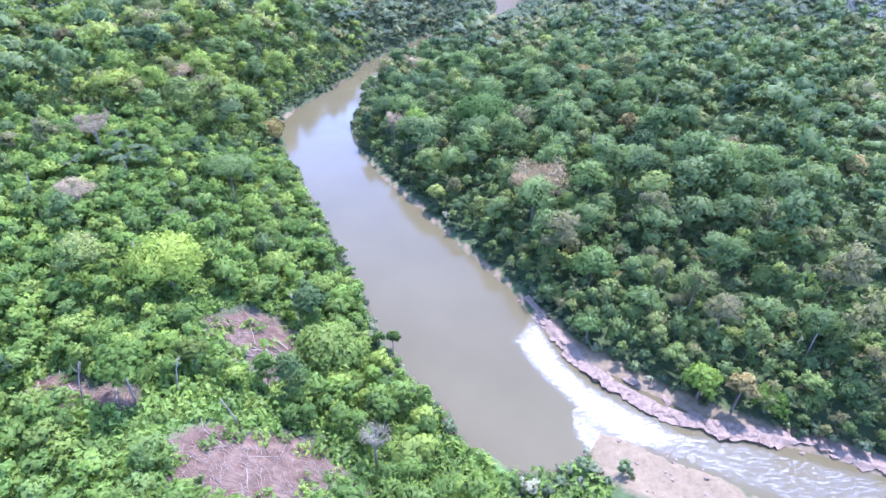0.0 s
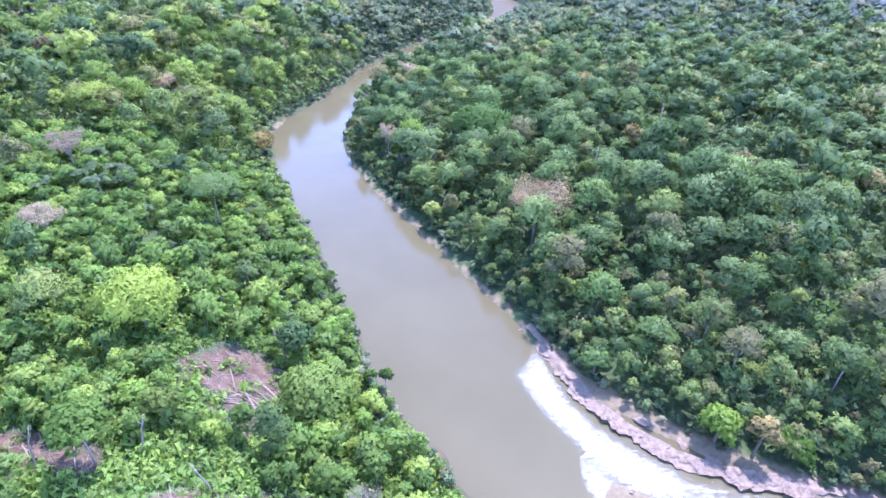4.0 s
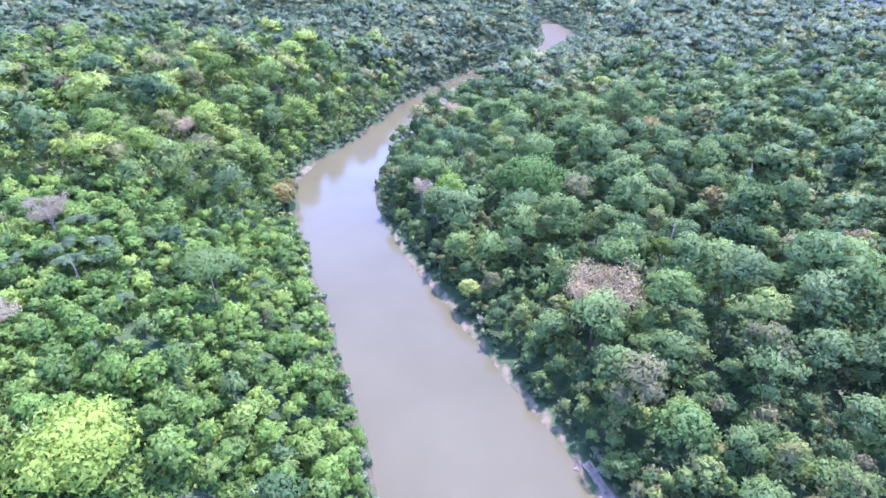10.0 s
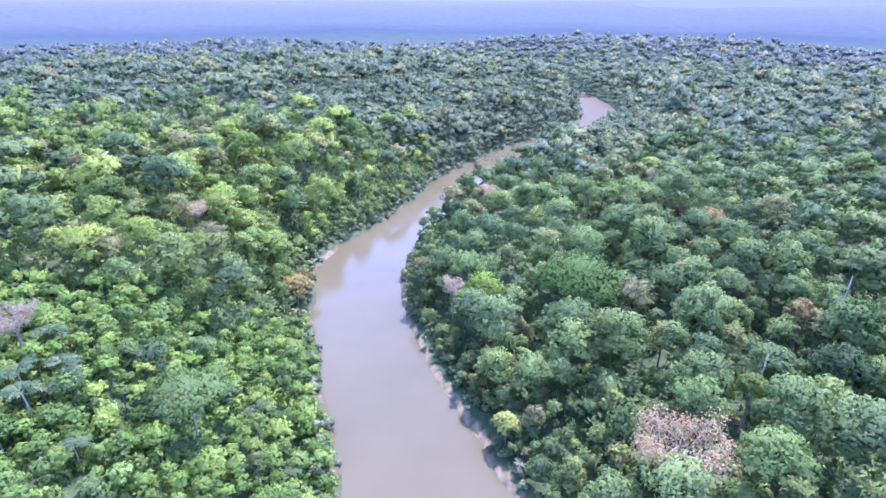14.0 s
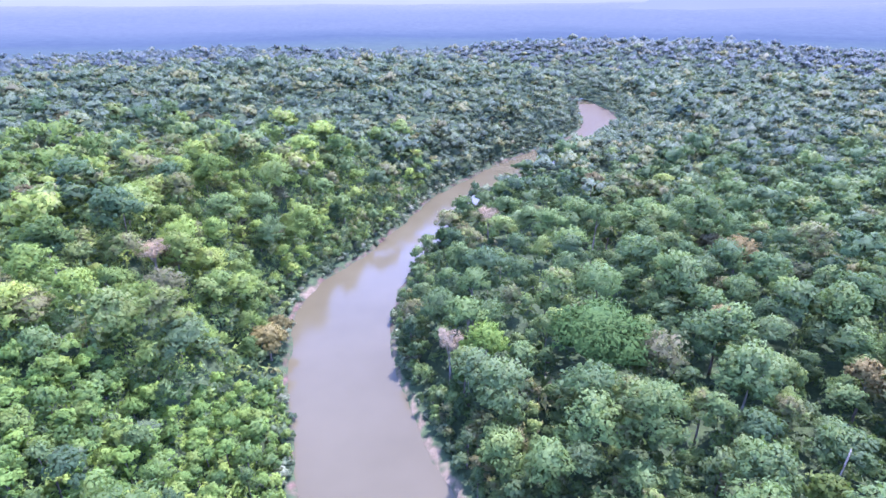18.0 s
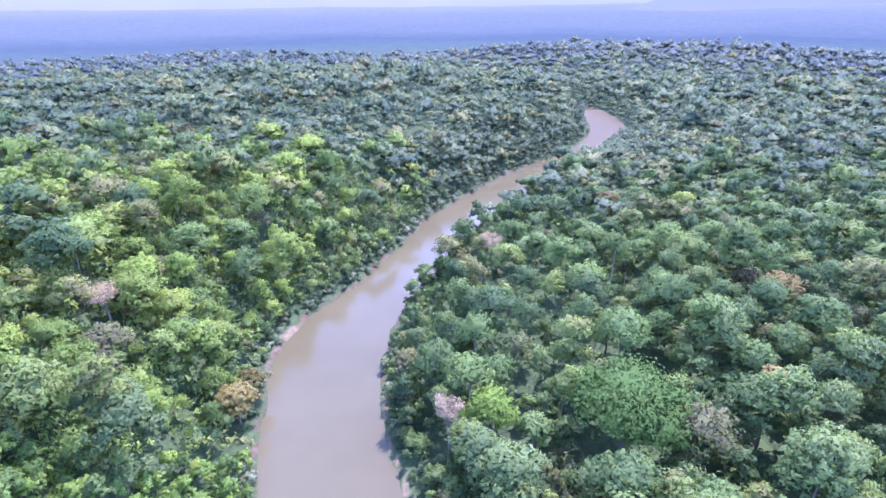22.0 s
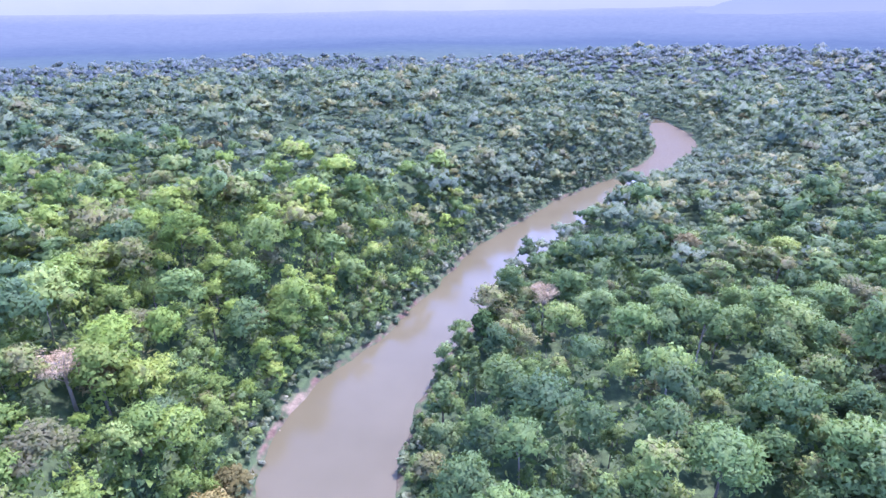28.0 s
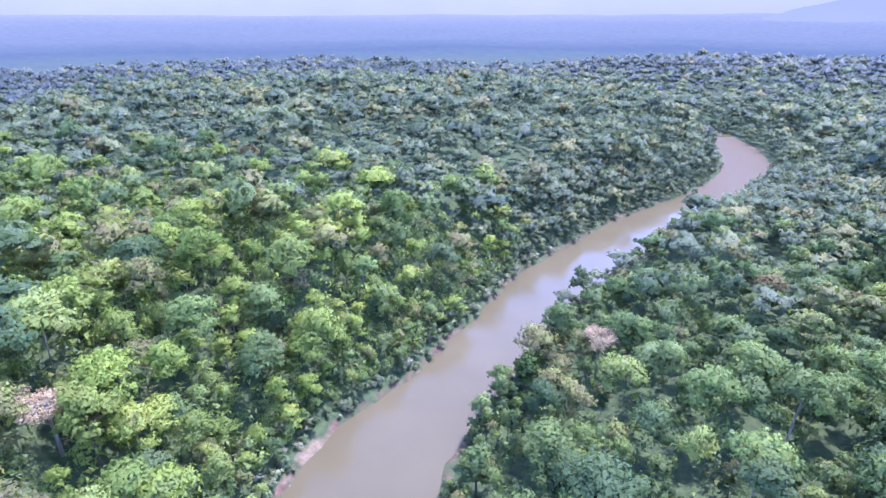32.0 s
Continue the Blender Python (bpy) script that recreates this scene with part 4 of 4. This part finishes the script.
special("slender_tree", "slender light green tree with a thin pale trunk", LEAF_BRIGHT, BARK_PALE, 5.4, 4.5, 7.5, 8, -55, -69, 0.8, 0.2)
special("riverside_tree", "rounded mid-green tree above the river bank", LEAF_SCRUB, BARK, 8.6, 10, 2.5, 14, -24, -51)
special("half_bare_tree", "olive green tree with pale bare branches", LEAF_PALE, BARK_PALE, 5.0, 6, 7, 7, -28, -36)
special("yellowish_tree", "yellow-green young tree at the clearing's edge", LEAF_YELLOW, BARK, 3.4, 4.5, 3, 6, -47.5, -60)
special("russet_bush", "rust-brown bush hanging over the river bank", LEAF_OLIVE, BARK, 6.6, 11, 1.5, 9, -53.5, 99)
special("russet_bush", "brownish tangled bush at the water's edge", LEAF_OLIVE, BARK, 5.4, 9, 1.5, 8, -53.5, 109)
for rr, rb, rx, ry, words in ((8.0, 10, 100, 128, "with a wide crown"), (5.5, 10, 93, 132, "next to a wider one"),
                              (5.0, 14, 73, 84, "in the dense forest"), (6.0, 14, 73, 212, "above the eastern bank"), (5.5, 10, -100, 222, "past the river bend"),
                              (5.0, 8, -140, 292, "among pale hillside trees"), (6.0, 10, -150, 322, "on a distant hillside"), (5.5, 8, -85.5, 119, "beside a leafless one"),
                              (5.0, 12, 95, 60, "in the eastern forest"), (5.5, 12, 118, 26, "deep in the woods"), (6.5, 12, -147, 146, "on the western hill"),
                              (7.0, 12, -215, 280, "on the skyline slope"), (6.0, 12, 207, 490, "by a distant river bend"), (3.4, 4, 66, -68.5, "above flat rocks"),
                              (6.5, 12, 150, 8, "in the flat eastern woods")):
    special("russet_tree", "tree with dry russet brown foliage " + words, LEAF_BROWN, BARK, rr, 8, rb, 8, rx, ry, leaves=16)
special("overhanging_tree", "small drooping tree leaning over the bank", LEAF_BRIGHT, BARK_PALE, 1.8, 5.5, 4.0, 4, -8.5, -41, 0, 0.12)
for gr, gb, gx0, gy0 in ((5.5, 8, -55, 202), (5.0, 9, -118, 194), (4.5, 9, 19, 78), (6.0, 12, 75, 95), (4.5, 12, 106, 250)):
    special("light_tree", "light green tree standing out of darker forest", LEAF_PALE, BARK, gr, 8, gb, 8, gx0, gy0)

place_tree(bare_tree("leafless_tree", "large pinkish grey leafless tree in the forest", 9.2, 24, 100, BARK_PALE, LEAF_PINK, 0.4), 41.5, 11.5)
place_tree(bare_tree("leafless_tree", "grey half-bare tree beside a vivid green one", 3.4, 19, 70, BARK_PALE, LEAF_PINK, 0.25), 0.5, 85)
place_tree(bare_tree("leafless_tree", "pale pinkish leafless tree on the slope", 5.2, 17, 80, BARK_PALE, LEAF_PINK, 0.35), -91.5, 117)
place_tree(bare_tree("leafless_tree", "reddish half-bare tree above the bright hillside growth", 4.6, 14, 80, BARK_PALE, LEAF_PINK, 0.3), -95, 33)
place_tree(bare_tree("leafless_tree", "pinkish bare tree at the point of the river bend", 4.4, 17, 80, BARK_PALE, LEAF_PINK, 0.3), 20, 182)
place_tree(bare_tree("dead_tree", "dead grey tree with a tuft of dry twigs", 3.0, 13, 14, BARK_PALE, LEAF_GREY, 0.24), -14, -78)
place_tree(bare_tree("leafless_tree", "pale leafless tree in the bright hillside growth", 4.0, 11, 70, BARK_PALE, LEAF_PINK, 0.25), -86, -6)

first = palm("palm", "grey-green feathery palm standing above the undergrowth", 7.5, 15, 3.9, LEAF_PALM, "hillside palms")
place_tree(first, -81, 14, 10)
for px, py, s in ((-76, 19, 0.9), (-86, 20, 1.0), (-80, 24, 0.85), (-70, 36, 0.8), (-88, 33, 0.95), (-64, 50, 0.8), (-96, 16, 0.9), (-47, 34, 0.7), (-68, 6, 0.75)):
    copy_thing(first, stand(first, px, py, px * 37 % 360, s))


def long_trunk(x, y, tall, lean):
    ob = tagged(new("bare_trunk"), "pale dead trunk standing among green trees", "tree trunk", "pale dead trunks")
    v, f = tube([(0, 0, -0.5), (lean * 0.4, 0.1, tall * 0.35), (lean * 0.8, -0.1, tall * 0.7), (lean * 1.3, 0.2, tall)], [0.19, 0.15, 0.11, 0.05], 7)
    part("trunk", mesh_of("trunk", v, f, BARK_PALE, True), ob)
    v, f = joined(tube([(lean * 0.8, -0.1, tall * 0.7), (lean * 0.9 + 0.5, 0.2, tall * 0.85), (lean + 0.7, 0.4, tall * 0.97)], [0.08, 0.05, 0.02], 5),
                  tube([(lean * 0.95, 0, tall * 0.8), (lean * 1.0 - 0.4, -0.3, tall * 0.9), (lean - 0.4, -0.4, tall * 1.02)], [0.07, 0.04, 0.02], 5))
    part("limb", mesh_of("limb", v, f, BARK_PALE, True), ob)
    return place_tree(ob, x, y)


for tx, ty, tt, tl in ((-110, 136, 20, 1.5), (-30, -37, 13, -1.5), (-37, -74, 8, -1.6), (-61, -35, 12, -1.5), (-49, -67, 9, 1.8), (66, 30, 24, 1.0), (-63, -70, 11, 2.0), (104, 60, 27, 1.0), (-98, -4, 13, 1.2)):
    long_trunk(tx, ty, tt, tl)


copy_thing(KINDS["bush"][2], stand(KINDS["bush"][2], -34.6, -75.5, 20, 0.5, stretch=1.7))

copy_thing(KINDS["bush"][0], stand(KINDS["bush"][0], 34, -81.3, 70, 1.0, stretch=1.4))
copy_thing(KINDS["bush"][1], stand(KINDS["bush"][1], 30, -82.8, 10, 0.8))

# ---- felled timber in the clearings ----
def fallen_log(x, y, long, turn, thick):
    ob = tagged(new("fallen_log"), "pale dry felled trunk lying on bare soil", "log", "felled trunks")
    dx, dy = math.cos(radians(turn)) * long / 2, math.sin(radians(turn)) * long / 2
    ends = height(np.array([x - dx, x, x + dx]), np.array([y - dy, y, y + dy]))
    tilt = math.atan2(float(ends[2] - ends[0]), long)
    v, f = tube([(-long / 2, 0, 0), (-long / 6, 0.08, 0.03), (long / 5, -0.06, 0.02), (long / 2, 0.05, 0)], [thick, thick * 0.9, thick * 0.75, thick * 0.5], 7)
    part("trunk", mesh_of("trunk", v, f, LOG, True), ob)
    stubs = [tube([(long * u, 0, 0), (long * u + 0.5, s * 0.9, 0.25)], [thick * 0.4, thick * 0.16], 5) for u, s in ((0.1, 1), (0.28, -1))]
    v, f = joined(*stubs)
    part("limb", mesh_of("limb", v, f, LOG, True), ob)
    ob.matrix_basis = pose(x, y, max(float(ends[1]), (float(ends[0]) + float(ends[2])) / 2) + thick * 0.6, 0, -math.degrees(tilt), turn)


r = np.random.default_rng(33)
for cx, cy, rx, ry, count in ((-38, -47, 8, 10, 10), (-31, -80, 17, 9, 14), (-64, -66, 12, 3, 4)):
    for _ in range(count):
        a, q = r.uniform(0, 2 * math.pi), math.sqrt(r.uniform())
        fallen_log(cx + rx * q * math.cos(a), cy + ry * q * math.sin(a), r.uniform(2, 7), r.normal(-40, 35), r.uniform(0.06, 0.16))
for lx, ly, ll, lw, lt in ((-36, -49, 5, -20, 0.17), (-37, -50, 6, -28, 0.15), (-38.5, -49.5, 5, 30, 0.14), (-35, -50.5, 5, -35, 0.18), (-39, -51, 4, 15, 0.13), (-33.5, -48.5, 6, -38, 0.16)):
    fallen_log(lx, ly, ll, lw, lt)
for k in range(9):
    fallen_log(-43.5 + 1.5 * k, -50.5 - 0.35 * k, 5.5 + 0.5 * (k % 3), 62 - 13 * k, 0.1 + 0.03 * (k % 3))
fallen_log(-32, -47, 9, -42, 0.3)
fallen_log(-35, -52, 8, -60, 0.26)
fallen_log(-47, 137, 7, 25, 0.22)
fallen_log(-51, 131, 6, -60, 0.18)


def litter(name, label, count, where, seed):
    """Dry sticks strewn over the ground."""
    q, pieces, done = np.random.default_rng(seed), [], 0
    while done < count:
        a, b, need = where(q)
        if need < q.uniform(0.05, 0.5):
            continue
        done += 1
        w, s = q.normal(-0.7, 0.6), q.uniform(0.6, 2.8)
        dx, dy = math.cos(w) * s / 2, math.sin(w) * s / 2
        z = height(np.array([a - dx, a + dx]), np.array([b - dy, b + dy])) + 0.12
        pieces.append(tube([(a - dx, b - dy, z[0]), (a + dx, b + dy, z[1] + q.uniform(0, 0.3))], [0.05, 0.025], 4))
    v, f = joined(*pieces)
    tagged(new(name, mesh_of(name, v, f, LOG)), label, "brushwood", kind="stuff")


def felled_place(q):
    a, b = q.uniform(-85, -6), q.uniform(-95, -30)
    return a, b, float(cleared(np.array([a]), np.array([b]))[0])


litter("brushwood", "dry cut brushwood strewn over the cleared ground", 1500, felled_place, 5)


# ---- rapids ----
def rapids(outer, inner, along, across, seed, fringe, label):
    """White water between two lines, ragged at its rims."""
    def line(points, n):
        p = np.array(points, float)
        s = np.concatenate([[0], np.cumsum(np.hypot(*np.diff(p, axis=0).T))])
        t = np.linspace(0, s[-1], n)
        return np.stack([np.interp(t, s, p[:, 0]), np.interp(t, s, p[:, 1])], -1)
    o, i = line(outer, along), line(inner, along)
    w = np.linspace(0, 1, across)[None, :, None]
    g = o[:, None] * (1 - w) + i[:, None] * w
    gx_, gy_ = g[..., 0], g[..., 1]
    bumps = rough(gx_ * 1.0, gy_ * 1.0, 2.4, seed, 4)
    rim = np.minimum(np.minimum(w[..., 0], 1 - w[..., 0]) * 2.2, np.linspace(0, 1, along)[:, None] * 6)
    rim = np.minimum(rim, fringe(np.linspace(0, 1, along))[:, None])
    z = 0.10 + 0.7 * np.clip(bumps - 0.35, 0, 1) * np.clip(rim * 2, 0, 1)
    f = grid_faces(along, across)
    ob = new("rapids", mesh_of("rapids", np.stack([gx_, gy_, z], -1).reshape(-1, 3), f, FOAM, True, foam=rim))
    return tagged(ob, label, "rapids", kind="stuff")


rapids([(21.5, -38.5), (23.6, -45.5), (25.9, -52.6), (29.5, -59.3), (31.2, -66), (34, -71), (38, -73.5), (43, -75.7), (47, -78)],
       [(32.0, -27), (33, -38), (34, -47.5), (37.5, -56), (43, -62), (48.5, -67.5), (52, -71.5), (57, -74.5), (62, -76.2)],
       230, 70, 71, lambda u: np.clip(1.5 * (1 - u ** 2.6), 0, 1.2), "foaming white rapids beside a rocky bank")
rapids([(43, -75), (53, -82), (64, -90), (90, -103), (120, -118)], [(52, -71.5), (63, -76), (78, -83), (104, -97), (135, -111)],
       200, 44, 73, lambda u: 0.29 - 0.15 * u, "broken foam drifting down from the rapids")
rapids([(130, 402), (133, 408), (137, 415)], [(135, 400), (138, 406), (141, 412)], 40, 20, 75,
       lambda u: 0.6 - 0.4 * u, "small white rapids in the far reach")


rapids([(30.5, -62), (28.6, -67), (28.4, -71), (30, -75), (34, -77)], [(33, -62), (34, -66.5), (36, -69.5), (38, -72), (39, -74)], 80, 40, 79,
       lambda u: 0.18 + 0.36 * np.sin(u * 3.0), "spray fanning out from the foot of the rapids")


# ---- rocks ----
def rock_mesh(seed):
    q = np.random.default_rng(seed)
    v, f = ball(2)
    lump = np.array([noise.noise(Vector(p) * 1.3 + Vector((seed, 0, 0))) + 0.5 * noise.noise(Vector(p) * 3.1 + Vector((0, seed, 0))) for p in v])
    v = v * (1 + 0.42 * lump[:, None])
    v[:, 2] = np.clip(v[:, 2], -0.5, 0.62 + 0.12 * q.uniform())
    return mesh_of("rock", v, f, ROCK)


ROCKS = [rock_mesh(k) for k in range(7)]
x, y, r = scatter(20, 112, -104, -22, 1.9, 108)
d, side = river(x, y)
def along(points, n):
    p = np.array(points, float)
    s = np.concatenate([[0], np.cumsum(np.hypot(*np.diff(p, axis=0).T))])
    t = np.linspace(0, s[-1], n)
    return np.stack([np.interp(t, s, p[:, 0]), np.interp(t, s, p[:, 1])], -1)


# the shelf of flat slabs between the rapids and the forest: its lip over the water, and its back
LIP = along([(30, -22), (32, -34), (33.9, -48), (38, -56.2), (47.4, -66.7), (51.8, -71.2), (69.5, -78.6), (76, -78.4), (88, -87), (110, -99)], 121)
BACK = along([(31.5, -21.5), (35, -36), (38.3, -49.1), (43, -57.2), (51.2, -66), (57, -70.3), (70, -74.6), (80.5, -78), (91, -84.8), (112, -95.5)], 121)


def rock_slab(a, b):
    """One slab of the shelf: an uneven top sloping to a ragged overhanging lip."""
    nu, nv = 3 * (b - a) + 1, 12
    u, w = np.meshgrid(np.linspace(a - 0.3, b + 0.3, nu), np.linspace(0, 1, nv), indexing="ij")
    steps_ = np.arange(121)
    lip = np.stack([np.interp(u, steps_, LIP[:, q]) for q in (0, 1)], -1)
    back = lip + 1.3 * np.stack([np.interp(u, steps_, BACK[:, q] - LIP[:, q]) for q in (0, 1)], -1)
    ragged = 1.1 * (rough(lip[..., 0], lip[..., 1], 5.0, 87, 4) - 0.5) + 0.5 * (rough(lip[..., 0], lip[..., 1], 1.2, 86, 2) - 0.5)
    end = np.clip(np.minimum(u - a + 0.3, b + 0.3 - u) / 1.6, 0, 1)
    p = lip + (back - lip) * (w + (1 - w) * 0.6 * (0.12 - 1.25 * ragged + 0.35 * (1 - end ** 0.5)))[..., None]
    px, py = p[..., 0], p[..., 1]
    z = 0.5 + 0.5 * w + 1.5 * np.floor(5 * rough(px, py, 5.5, 88, 3)) / 5 - 0.6 + 0.4 * (rough(px, py, 1.3, 89, 3) - 0.5) + r.uniform(-0.2, 0.2)
    z = np.maximum(z, height(px, py) + 0.1)
    c = p.mean((0, 1))
    top = np.stack([px - c[0], py - c[1], z], -1)
    rim = np.concatenate([top[:, 0], top[-1, 1:], top[-2::-1, -1], top[0, -2:0:-1]])
    low = rim * (0.97, 0.97, 0) + (0, 0, -0.9)
    low[:nu] += np.append((BACK[a] - LIP[a]) * 0.12, 0)
    n, m = nu * nv, len(rim)
    f = grid_faces(nu, nv).tolist()
    q = [(n + e, n + (e + 1) % m, n + m + (e + 1) % m, n + m + e) for e in range(m)]
    me = mesh_of("rock_slab", np.concatenate([top.reshape(-1, 3), rim, low]), np.array(f + q), ROCK)
    ob = tagged(new("rock_slab", me), "flat pale tan rock slab along the rapids", "rock", "bank slabs")
    ob.matrix_basis = pose(c[0], c[1], 0)


cuts = [0, 13, 19, 33, 41, 46, 60, 72, 77, 88, 95, 103, 107, 120]
for a, b in zip(cuts, cuts[1:]):
    rock_slab(a, b)
for a, b, q in zip(x, y, d):
    sd = float(river(np.array([a]), np.array([b]))[1][0])
    if sd < 0 and -0.8 < q < 2.6 and r.uniform() < 0.16:
        s = 0.4 + 1.1 * r.uniform() ** 2
        ob = tagged(new("rock", ROCKS[r.integers(7)]), "pale pinkish river rock on the bank", "rock", "bank rocks")
        ob.matrix_basis = pose(a, b, max(0.1, float(height(np.array([a]), np.array([b]))[0])), 0, 0, r.normal(-45, 25)) @ Matrix.Diagonal((1.5 * s, 0.95 * s, 0.5 * s, 1))
for k in range(46):
    a, b = r.uniform(36, 56), r.uniform(-92, -72)
    ob = tagged(new("stone", ROCKS[k % 7]), "small pale stone on the sand bar", "stone", "sand bar stones")
    s = r.uniform(0.12, 0.4)
    z = float(height(np.array([a]), np.array([b]))[0])
    ob.matrix_basis = pose(a, b, max(z, -0.1) + 0.05, 0, 0, k * 40) @ Matrix.Diagonal((s * 1.3, s, s * 0.8, 1))
